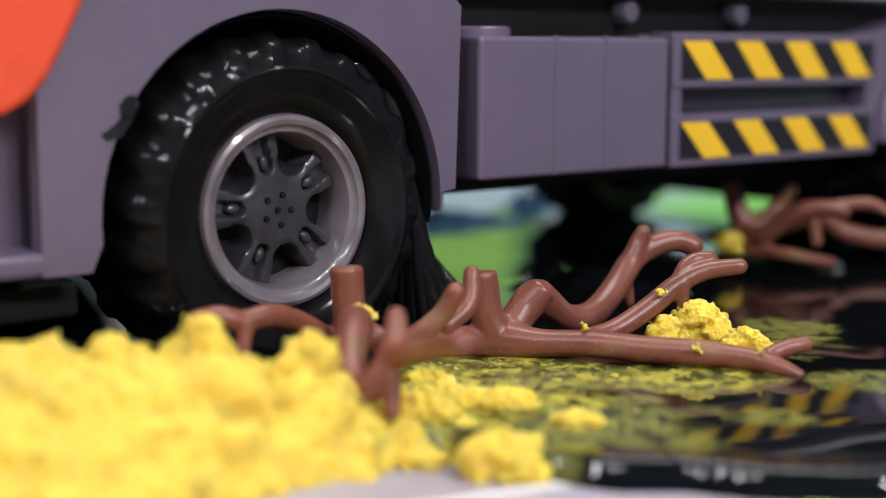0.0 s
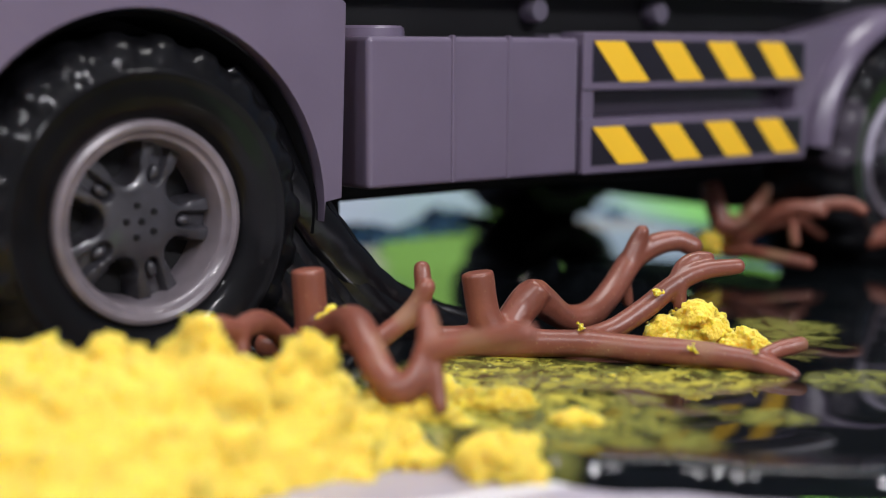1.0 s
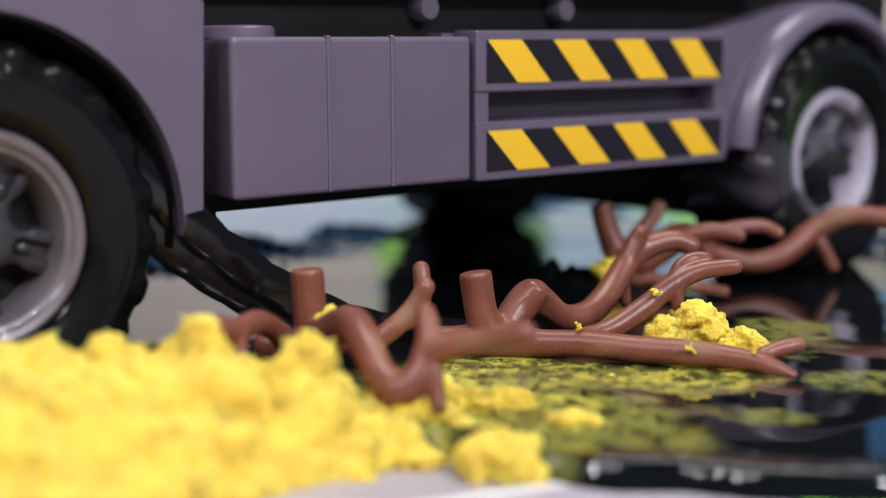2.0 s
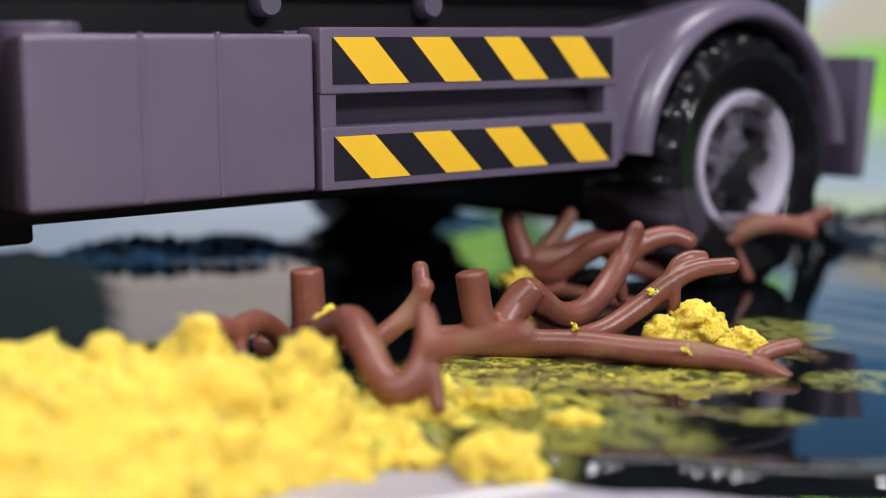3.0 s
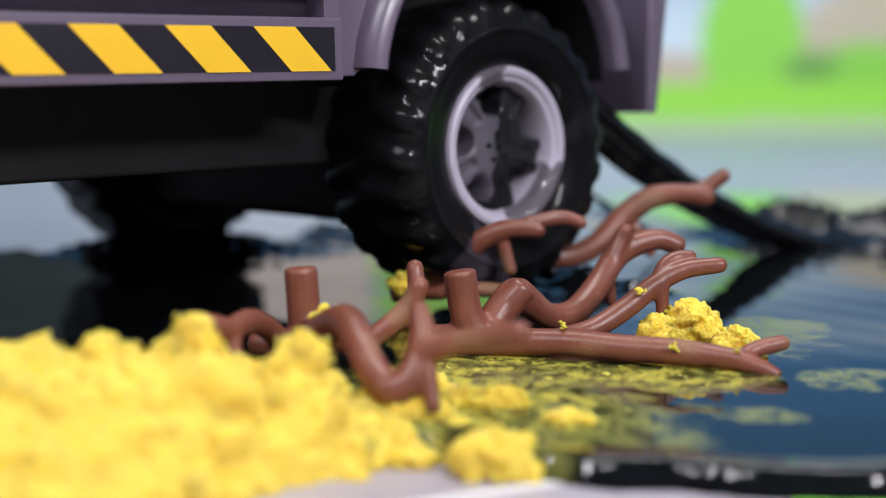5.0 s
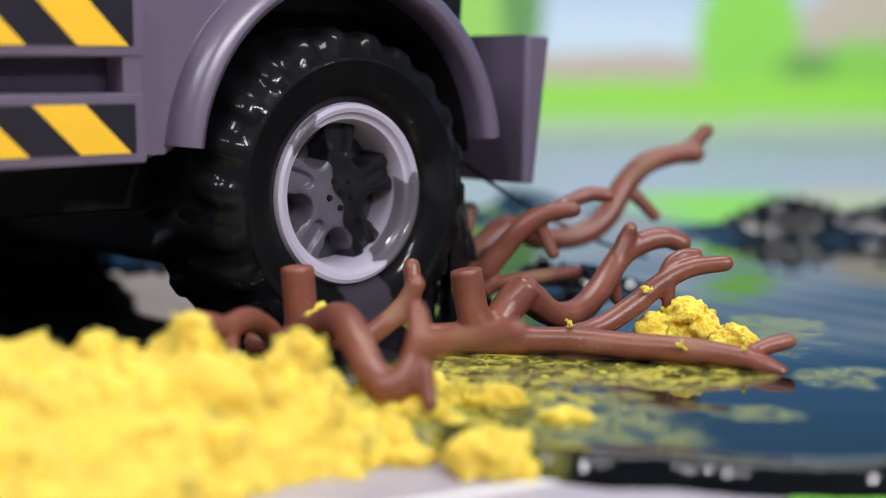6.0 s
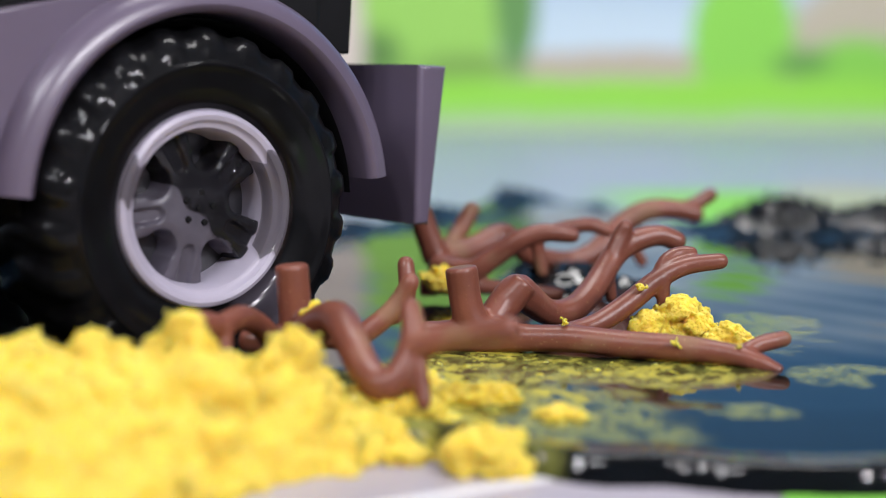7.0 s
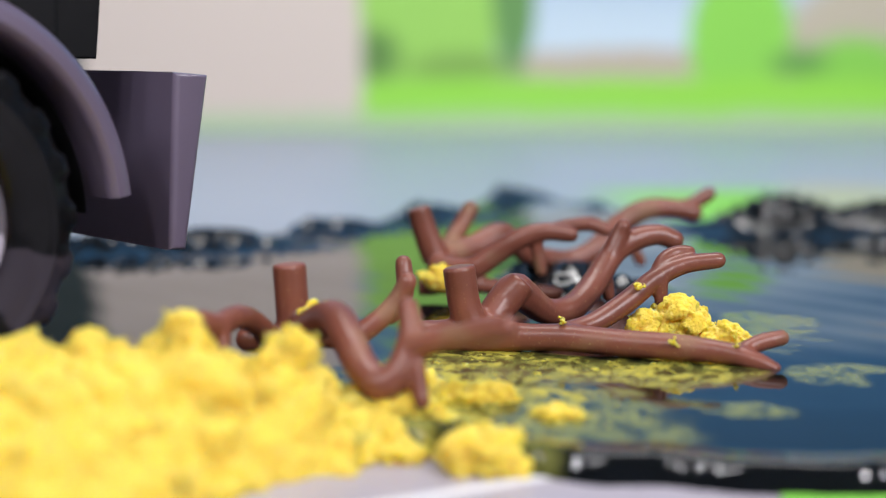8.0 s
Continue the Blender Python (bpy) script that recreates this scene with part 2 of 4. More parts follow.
def revolve(profile, n=96, a0=0.0, a1=2 * math.pi, bm=None):
    """A profile of (radius, y) in millimetres, turned about the y axis."""
    bm = bm or bmesh.new()
    closed = abs(a1 - a0 - 2 * math.pi) < 1e-6
    rings = []
    for i in range(n if closed else n + 1):
        a = a0 + (a1 - a0) * i / n
        rings.append([bm.verts.new((r * math.cos(a) / 1000, y / 1000, r * math.sin(a) / 1000)) for r, y in profile])
    for i in range(n):
        p, q = rings[i], rings[(i + 1) % len(rings)]
        for k in range(len(profile) - 1):
            bm.faces.new((p[k], p[k + 1], q[k + 1], q[k]))
    bmesh.ops.recalc_face_normals(bm, faces=bm.faces[:])
    return bm


def arc(cx, cz, r, d0, d1, n=28):
    return [(cx + r * math.cos(radians(d0 + (d1 - d0) * i / n)), cz + r * math.sin(radians(d0 + (d1 - d0) * i / n))) for i in range(n + 1)]


def smooth_path(pts, per=5):
    """Catmull-Rom through (x, y, z, r)."""
    p = [np.array(q, float) for q in pts]
    p = [2 * p[0] - p[1]] + p + [2 * p[-1] - p[-2]]
    out = []
    for i in range(1, len(p) - 2):
        a, b_, c, d = p[i - 1:i + 3]
        for k in range(per):
            t = k / per
            out.append(0.5 * (2 * b_ + (c - a) * t + (2 * a - 5 * b_ + 4 * c - d) * t * t + (3 * b_ - a - 3 * c + d) * t ** 3))
    out.append(p[-2])
    return out


def tube(bm, pts, n=12, per=5, flat_end=False):
    """A limb with round ends along (x, y, z, r), millimetres."""
    path = smooth_path(pts, per)
    d0 = path[0][:3] - path[1][:3]
    d1 = path[-1][:3] - path[-2][:3]
    d0, d1 = d0 / np.linalg.norm(d0), d1 / np.linalg.norm(d1)
    ends0 = [np.append(path[0][:3] + d0 * path[0][3] * s, path[0][3] * c) for s, c in ((0.95, 0.25), (0.75, 0.66), (0.4, 0.92))]
    if flat_end:
        ends1 = [np.append(path[-1][:3] + d1 * path[-1][3] * s, path[-1][3] * c) for s, c in ((0.06, 0.97), (0.13, 0.88), (0.15, 0.4))]
    else:
        ends1 = [np.append(path[-1][:3] + d1 * path[-1][3] * s, path[-1][3] * c) for s, c in ((0.4, 0.92), (0.75, 0.66), (0.95, 0.25))]
    path = ends0 + path + ends1
    up = Vector((0.3, 0.5, 0.8))
    rings = []
    for i, q in enumerate(path):
        a, b_ = path[max(i - 1, 0)], path[min(i + 1, len(path) - 1)]
        t = Vector(b_[:3] - a[:3]).normalized()
        side = t.cross(up)
        side.normalize()
        up = side.cross(t).normalized()
        rings.append([bm.verts.new((Vector(q[:3]) + (side * math.cos(2 * math.pi * k / n) + up * math.sin(2 * math.pi * k / n)) * q[3]) / 1000) for k in range(n)])
    for r0, r1 in zip(rings, rings[1:]):
        for k in range(n):
            bm.faces.new((r0[k], r0[(k + 1) % n], r1[(k + 1) % n], r1[k]))
    bm.faces.new(rings[0][::-1])
    bm.faces.new(rings[-1])


BALLS = {}
for level in (1, 2, 3):
    ball = bmesh.new()
    bmesh.ops.create_icosphere(ball, subdivisions=level, radius=1)
    ball.verts.ensure_lookup_table()
    BALLS[level] = (np.array([q.co[:] for q in ball.verts]), np.array([[q.index for q in f.verts] for f in ball.faces]))
    ball.free()


def lumps(name, centres, radii, mat, rng, rough=0.25, fine=2, squash=0.88):
    """Many uneven grains and clods, joined into one mesh; metres."""
    levels = fine if isinstance(fine, list) else [int(fine)] * len(centres)
    vs, fs, base_i = [], [], 0
    for c, r, level in zip(centres, radii, levels):
        V, F = BALLS[level]
        k = rng.normal(size=(5, 3)) * 2.2
        ph = rng.uniform(0, 6.28, 5)
        d = 1 + rough * sum(np.sin(V @ k[j] + ph[j]) for j in range(5)) / 2.2
        if level == 3:
            for sc, am in ((5, 0.06), (11, 0.035), (17, 0.03)):
                k, ph = rng.normal(size=(6, 3)) * sc, rng.uniform(0, 6.28, 6)
                d = d + am * sum(np.sin(V @ k[j] + ph[j]) for j in range(6)) / 2.4
        a = rng.uniform(0, 6.28)
        R = np.array([[math.cos(a), -math.sin(a), 0], [math.sin(a), math.cos(a), 0], [0, 0, squash]])
        vs.append((V * d[:, None] * r) @ R.T + c)
        fs.append(F + base_i)
        base_i += len(V)
    vs, fs = np.concatenate(vs), np.concatenate(fs)
    me = bpy.data.meshes.new(name)
    me.vertices.add(len(vs))
    me.vertices.foreach_set("co", vs.ravel())
    me.loops.add(fs.size)
    me.loops.foreach_set("vertex_index", fs.ravel())
    me.polygons.add(len(fs))
    me.polygons.foreach_set("loop_start", np.arange(0, fs.size, 3))
    me.polygons.foreach_set("use_smooth", np.ones(len(fs), bool))
    me.update()
    me.materials.append(mat)
    return new(name, me)


def fused(ob, voxel, grains):
    """Clods grown into one crumbly body: voxel skin, then cloudy relief (size, depth) in metres."""
    rm = ob.modifiers.new("grown_together", "REMESH")
    rm.mode, rm.voxel_size, rm.use_smooth_shade = "VOXEL", voxel, True
    for size, depth in grains:
        tex = bpy.data.textures.new("crumbs", "CLOUDS")
        tex.noise_scale, tex.noise_depth = size, 3
        tex.contrast = 1.6
        dm = ob.modifiers.new("crumbs", "DISPLACE")
        dm.texture, dm.texture_coords, dm.strength, dm.mid_level = tex, "LOCAL", depth, 0.5
    return ob


# ---- the table, the backdrop and the room ----
GROUND_Z = -0.005
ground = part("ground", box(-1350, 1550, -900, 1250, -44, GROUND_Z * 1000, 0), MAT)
tagged(ground, "lilac-grey printed play mat with a road and green verges", "play mat", kind="structure")
backdrop = part("backdrop", box(-1300, 1500, 1100, 1120, GROUND_Z * 1000, 900, 0.002), BACK_PAINT)
tagged(backdrop, "painted landscape board with meadow, trees and pale blue sky", "backdrop", kind="structure")
for nm, bx in (("wall_north", (-1350, 1550, 1250, 1310)), ("wall_south", (-1350, 1550, -960, -900)), ("wall_east", (1550, 1610, -900, 1250)), ("wall_west", (-1410, -1350, -900, 1250))):
    tagged(part(nm, box(*bx, -44, 1400, 0), WALL), "plain pale painted wall of the room", "wall", kind="structure")
tagged(part("ceiling", box(-1410, 1610, -960, 1310, 1400, 1440, 0), WALL), "plain pale painted ceiling", "ceiling", kind="structure")

line = part("road_line", prism([(-40, 0), (40, 0), (40, 0.2), (-40, 0.2)], -1.1, 1.1, 0), WHITE_LINE)
line.matrix_basis = pose(0.0085, 0.1832, GROUND_Z, 0, 0, 28)
tagged(line, "white line printed along the road edge", "road line", kind="structure")
verge = part("grass_verge", prism([(-30, 0), (30, 0), (30, 0.25), (-30, 0.25)], -12, 12, 0), GRASS_PRINT)
verge.matrix_basis = pose(0.074, 0.1635, GROUND_Z, 0, 0, -14)
tagged(verge, "bright green printed grass verge on the mat", "verge", kind="structure")


# ---- the slime puddle ----
def slime_height(X, Y):
    """Height of the slime over the mat, metres; below the mat where there is none."""
    front = np.interp(X, [-0.4, -0.05, -0.012, 0.002, 0.0158, 0.0222, 0.058, 0.14, 0.4], [0.215, 0.212, 0.206, 0.197, 0.1880, 0.1840, 0.1770, 0.168, 0.157])
    back = np.interp(X, [-0.4, -0.2, -0.065, 0.0, 0.038, 0.06, 0.09, 0.2, 0.4], [0.36, 0.37, 0.40, 0.47, 0.55, 0.50, 0.445, 0.44, 0.45])
    wob = 0.0016 * np.sin(X * 210 + 1.3) + 0.0006 * np.sin(X * 430) + 0.00022 * np.sin(X * 1130 + 2) + 0.00016 * np.sin(X * 2500 + 3 * np.sin(X * 190))
    edge = np.minimum(Y - front - wob * 0.5, back + 4 * wob - Y)
    edge = np.minimum(edge, np.minimum(X + 0.33, 0.36 - X))
    k = np.clip(edge / 0.0030, 0, 1)
    h = -0.0062 + 0.0062 * np.sqrt(1 - (1 - k) ** 2)
    h += 0.0007 * np.exp(-((edge - 0.004) / 0.003) ** 2) * (edge > 0)
    h -= 0.0022 * (1 - np.clip((Y - front) / 0.03, 0, 1)) ** 1.5 * (edge > 0) * np.clip(edge / 0.0042, 0, 1)
    inner = np.clip(edge / 0.02, 0, 1)
    h += inner * (0.00012 * np.sin(X * 60 + Y * 40) + 0.00008 * np.sin(Y * 90 - X * 30 + 1) + 0.00001 * np.sin(X * 330 + Y * 290))
    for cx, cy, sx, sy, hh in ((0.107, 0.425, 0.020, 0.010, 0.0112), (0.150, 0.43, 0.025, 0.010, 0.009), (-0.055, 0.39, 0.020, 0.012, 0.005), (-0.03, 0.43, 0.02, 0.008, 0.004),
                               (0.0, 0.465, 0.02, 0.012, 0.005), (0.03, 0.525, 0.014, 0.012, 0.005), (-0.085, 0.385, 0.016, 0.009, 0.005), (0.07, 0.50, 0.012, 0.006, 0.003), (0.034, 0.322, 0.006, 0.005, 0.0075), (0.026, 0.330, 0.006, 0.006, 0.006), (0.046, 0.318, 0.006, 0.005, 0.003)):
        g = np.exp(-((X - cx) / sx) ** 2 - ((Y - cy) / sy) ** 2)
        rough = 0.66 + 0.22 * np.sin(X * 800 + 3 * np.sin(Y * 450)) + 0.20 * np.sin(Y * 950 + X * 600) + 0.16 * np.abs(np.sin(X * 1500 - Y * 700 + 2 * np.sin(Y * 1100)))
        h += (edge > -0.002) * hh * g * rough
    return np.where(edge > 0, h, np.minimum(h, -0.0062))


def slime_sheet():
    xs = np.arange(-0.34, 0.3701, 0.0014)
    ys = np.concatenate([np.arange(0.150, 0.30, 0.0007), np.arange(0.30, 0.46, 0.0009), np.arange(0.46, 0.60, 0.0018)])
    X, Y = np.meshgrid(xs, ys)
    Z = slime_height(X, Y)
    nx, ny = len(xs), len(ys)
    idx = np.arange(nx * ny).reshape(ny, nx)
    q = np.stack([idx[:-1, :-1], idx[:-1, 1:], idx[1:, 1:], idx[1:, :-1]], -1).reshape(-1, 4)
    keep = (Z.ravel()[q] > -0.0061).any(1)
    q = q[keep]
    used = np.unique(q)
    remap = np.full(nx * ny, -1)
    remap[used] = np.arange(len(used))
    co = np.stack([X, Y, Z], -1).reshape(-1, 3)[used]
    q = remap[q]
    me = bpy.data.meshes.new("slime_puddle")
    me.vertices.add(len(co))
    me.vertices.foreach_set("co", co.ravel())
    me.loops.add(q.size)
    me.loops.foreach_set("vertex_index", q.ravel())
    me.polygons.add(len(q))
    me.polygons.foreach_set("loop_start", np.arange(0, q.size, 4))
    me.polygons.foreach_set("use_smooth", np.ones(len(q), bool))
    me.update()
    me.materials.append(SLIME)
    return new("slime_puddle", me)


tagged(slime_sheet(), "glossy black slime puddle with yellow sand floating on it", "slime", kind="stuff")


# ---- the toy truck (x to its rear, y to its far side, z up, millimetres) ----
truck = new("toy_truck")
tagged(truck, "grey toy truck with orange-red cab and hazard stripes", "toy truck")
FX, RX, HZ = -104.5, 117.3, 29.9

# front fender with its wheel opening
out = [(-65.5, 31.5), (-64.3, 66.5), (-66, 68), (-150, 68), (-150, 22.5), (-141.5, 22.5)] + arc(FX, HZ, 35.2, 190, -4, 36)[1:] + [(-69, 31)]
part("front_fender", prism(out, -0.5, 3.5, 0.0007, 3), GREY, truck, "smooth grey plastic fender")
bm = revolve([(35.0, 3.4), (34.2, 1.2), (33.9, 3.0), (33.9, 30), (35.0, 30)], 60, radians(-8), radians(188))
part("wheel_well", bm, BLACK, truck, m=pose(FX / 1000, 0, HZ / 1000))
part("front_bumper", box(-205, -147, 9, 145, 23.5, 60, 0.002, 3), GREY, truck)
part("bumper_shelf", box(-205, -148.5, -0.5, 10, 22.5, 26.5, 0.0012, 3), GREY, truck)
cab_side = [(-205, 47.5), (-160, 47.5), (-155.5, 48.1), (-151.5, 50.2), (-148.5, 53.5), (-145.5, 58.5), (-142.5, 64.5), (-139.5, 71), (-137, 80), (-136, 92), (-136, 130), (-205, 130)]
part("cab", prism(cab_side, -2.2, 150, 0.002, 4), ORANGE, truck, "glossy orange-red plastic cab")
smear = [(-135.2, 50.5), (-133.8, 51.0), (-132.6, 49.5), (-134.2, 46.5), (-136.0, 44.2), (-138.6, 43.6), (-139.6, 44.8), (-137.6, 45.8), (-136.0, 47.2), (-136.2, 49.2)]
part("slime_smear", prism(smear, -0.75, -0.4, 0), TARP, truck, "smear of black slime on the fender")
part("step_plate", box(-176, -140, 8, 140, 14, 20, 0.001), BLACK, truck)

# storage box with two grooves, its back wall and its cap
part("box_panel", box(-59, -4.2, 0, 14, 32.4, 60.8, 0.0011, 4), GREY, truck)
for x in (-38.6, -24.0):
    part("box_rib", box(x - 0.45, x + 0.45, -0.32, 1, 32.7, 61.1, 0.00025, 2), GREY, truck)
part("box_core", box(-58, -4, 0.8, 16, 32.8, 60.4, 0.0004), GREY_DARK, truck)
bm = revolve([(0.01, 2.2), (6.2, 2.2), (6.8, 1.7), (6.9, 0.0)], 40)
part("filler_cap", bm, GREY, truck, "round grey cap", m=pose(-0.0522, 0.009, 0.0606, 90, 0, 0))

# hazard panel: two framed bars and the recess between them
def frame_bar(z0, z1):
    bar = part("hazard_panel", box(-3.2, 74.4, -0.3, 7, z0, z1, 0.0006, 2), GREY, truck)
    part("sticker", box(-0.6, 72.2, -0.46, -0.2, z0 + 1.8, z1 - 1.85, 0), STICKER_K, bar, "black hazard sticker")
    a, b_ = z0 + 1.8, z1 - 1.85
    for i in range(4):
        x = -0.5 + 18.1 * i
        pts = [(x + 8.2, a), (x + 17.4, a), (x + 9.2, b_), (x, b_)]
        part("stripe", prism(pts, -0.60, -0.46, 0), STICKER_Y, bar, "yellow diagonal stripe")
    return bar


frame_bar(49.8, 62.0)
frame_bar(32.2, 44.0)
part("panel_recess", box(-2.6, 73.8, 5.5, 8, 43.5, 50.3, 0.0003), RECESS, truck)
part("panel_post", box(-3.0, 0.6, 0.3, 7, 43.7, 50.2, 0.0003), GREY, truck)
part("panel_post", box(70.5, 74.2, 0.3, 7, 43.7, 50.2, 0.0003), GREY, truck)
part("side_rail", box(-6, 80, 7, 18, 32.5, 61.5, 0.0005), GREY_DARK, truck)

# rear fender: a rounded band over the wheel, and the plate behind it
prof = [(34.0, 22), (34.0, 1.0), (34.4, -0.3), (35.4, -1.0), (36.8, -0.9), (38.4, 0.2), (39.4, 2.0), (39.8, 4.0), (39.8, 22)]
bm = revolve(prof, 64, radians(6), radians(173))
bmesh.ops.holes_fill(bm, edges=[e for e in bm.edges if e.is_boundary], sides=0)
part("rear_fender", bm, GREY, truck, "rounded grey plastic arch over the wheel", m=pose((RX + 3.0) / 1000, 0.001, HZ / 1000))
bm = revolve([(33.0, 2.0), (32.8, 3.0), (32.8, 34), (33.2, 34)], 60, radians(2), radians(178))
part("wheel_well", bm, BLACK, truck, m=pose(RX / 1000, 0, HZ / 1000))
out = [(72, 33), (81, 33)] + [(x, z) for x, z in arc(RX + 3, HZ, 36.5, 172, 95, 14)] + [(112, 69), (74, 62)]
part("fender_plate", prism(out, 5, 20, 0.0005), GREY, truck)

# mud flap: a tapered plate across the truck
quad = [(168.8, 55), (176.1, 54.6), (171.4, 23.2), (167.8, 23.4)]
part("mud_flap", prism(quad, 3.2, 42, 0.0012, 3), GREY, truck, "tapered grey mud flap")
part("mud_flap", prism(quad, 108, 147, 0.0007, 2), GREY, truck)

# upper body: black superstructure over the side, and a pale ledge
part("superstructure", box(-62, 152, 12, 138, 58, 135, 0.002), BLACK, truck, "black plastic superstructure")
part("superstructure_tail", prism([(150, 57), (160, 57), (166, 135), (150, 135)], 14, 136, 0.001), BLACK, truck)
part("ledge", box(-64, 96, 3, 147, 71, 76, 0.0008), LEDGE, truck)
bm = revolve([(0.01, 4), (2.2, 4), (2.6, 3.4), (2.6, 0)], 24)
for x in (-8, 30):
    part("knob", bm.copy(), GREY_DARK, truck, m=pose(x / 1000, 0.012, 0.0665, 180, 0, 0))
bm.free()

# far side of the body
part("far_fender", prism([(-65.5, 31.5), (-64.3, 68), (-150, 68), (-150, 22.5), (-141.5, 22.5)] + arc(FX, HZ, 35.2, 190, -4, 36)[1:] + [(-69, 31)], 146.5, 150, 0.0005), GREY, truck)
bm = revolve(prof, 48, radians(6), radians(173))
part("far_rear_fender", bm, GREY, truck, m=pose((RX + 3.0) / 1000, 0.149, HZ / 1000, 0, 0, 180))
part("far_panel", box(-59, 80, 142, 150, 32.2, 62, 0.0008), GREY, truck)

# chassis under the body, which stays with the axles
chassis = part("chassis", box(-150, 150, 22, 128, 27.5, 76, 0.001), BLACK, truck, "black plastic chassis frame")
part("axle_housing", box(RX - 16, RX + 16, 30, 122, 13, 44, 0.004), BLACK, chassis)
part("axle_housing", box(FX - 16, FX + 16, 30, 122, 13, 44, 0.004), BLACK, chassis)
part("skid_block", box(-75, -48, 24, 126, 24, 30, 0.001), BLACK, chassis)


# ---- wheels ----
def tyre_mesh():
    """Balloon tyre with shoulder lugs; the outer side faces -y."""
    prof = [(17.0, 1.5), (17.4, 0.3), (19.0, -0.9), (21.0, -1.6), (22.6, -1.9), (23.3, -2.05), (23.7, -2.35), (24.3, -2.35), (24.7, -1.9), (26.0, -1.5), (27.2, -0.7), (28.2, 0.5),
            (28.9, 2.0), (29.3, 4.0), (29.5, 6.5), (29.6, 9.0), (29.6, 12.5), (29.6, 16.0), (29.5, 18.5), (29.3, 21.0), (28.9, 23.0), (28.2, 24.5), (27.0, 25.7), (24, 26.6), (20, 26), (17, 24), (13.6, 20), (0.02, 20)]
    n = 264
    lugs = 22
    bm = bmesh.new()
    rings = []
    for i in range(n):
        a = 2 * math.pi * i / n
        ring = []
        for r, y in prof:
            half = y < 12.5
            c = a * lugs / (2 * math.pi) + (0.0 if half else 0.5) + (y - 12.5) * (0.035 if half else -0.035)
            s = 0.5 + 0.5 * max(-1, min(1, 2.6 * math.cos(2 * math.pi * c)))
            wgt = 0.0
            if 26.4 < r:
                wgt = 1.0 if abs(y - 12.5) > 2.0 else 0.35
            elif 25.5 < r:
                wgt = 0.4
            rr = r + wgt * (s * 0.86 - 0.45)
            yy = y + (-0.22 if half else 0.22) * s * (1 if 25.5 < r < 28.6 else 0)
            rr = rr if r < 18 else 18 + (rr - 18) * 1.13
            ring.append(bm.verts.new((rr * math.cos(a) / 1000, yy / 1000, rr * math.sin(a) / 1000)))
        rings.append(ring)
    for i in range(n):
        p, q = rings[i], rings[(i + 1) % n]
        for k in range(len(prof) - 1):
            bm.faces.new((p[k], p[k + 1], q[k + 1], q[k]))
    bmesh.ops.recalc_face_normals(bm, faces=bm.faces[:])
    return bm


def hub_mesh(turn, slot_depth):
    """Five broad spokes, each with an open slot at its tip, round a flat centre."""
    def gap(along, side, start, w0, flare, soft):
        half = w0 + flare * max(0.0, along - start)
        d = half - (abs(side) if along > start else math.hypot(side, along - start))
        k = max(0.0, min(1.0, d / soft + 0.5))
        return k * k * (3 - 2 * k)
    bm = bmesh.new()
    n, nr = 240, 46
    rings = []
    for j in range(nr + 1):
        r = 0.15 + 13.15 * j / nr
        ring = []
        for i in range(n):
            a = 2 * math.pi * i / n
            s = (a + math.pi / 5) % (2 * math.pi / 5) - math.pi / 5
            g = (a % (2 * math.pi / 5)) - math.pi / 5
            slot = gap(r * math.cos(s), r * math.sin(s), 8.0, 1.25, 0.0, 0.8)
            open_ = gap(r * math.cos(g), r * math.sin(g), 9.5, 2.55, 0.48, 1.0)
            puff = gap(r * math.cos(g), r * math.sin(g), 9.5, 2.55, 0.48, 4.0)
            y = 2.9 + 1.0 * puff + 0.035 * max(0, r - 3) ** 1.3 + slot_depth * slot * (1 - open_) + 6.5 * open_
            ring.append(bm.verts.new((r * math.cos(a + turn) / 1000, y / 1000, r * math.sin(a + turn) / 1000)))
        rings.append(ring)
    for p, q in zip(rings, rings[1:]):
        for i in range(n):
            bm.faces.new((p[i], p[(i + 1) % n], q[(i + 1) % n], q[i]))
    bm.faces.new(rings[0])
    bmesh.ops.recalc_face_normals(bm, faces=bm.faces[:])
    if sum(f.normal.y for f in bm.faces) > 0:
        bmesh.ops.reverse_faces(bm, faces=bm.faces[:])
    return bm


RIM_PROFILE = [(17.3, 3.0), (17.3, 0.6), (16.9, -0.5), (16.2, -0.8), (15.4, -0.5), (15.0, 0.2), (14.6, 0.5), (14.1, 0.6), (13.8, 1.2), (13.4, 3.0), (13.2, 6.0), (13.0, 9.0)]


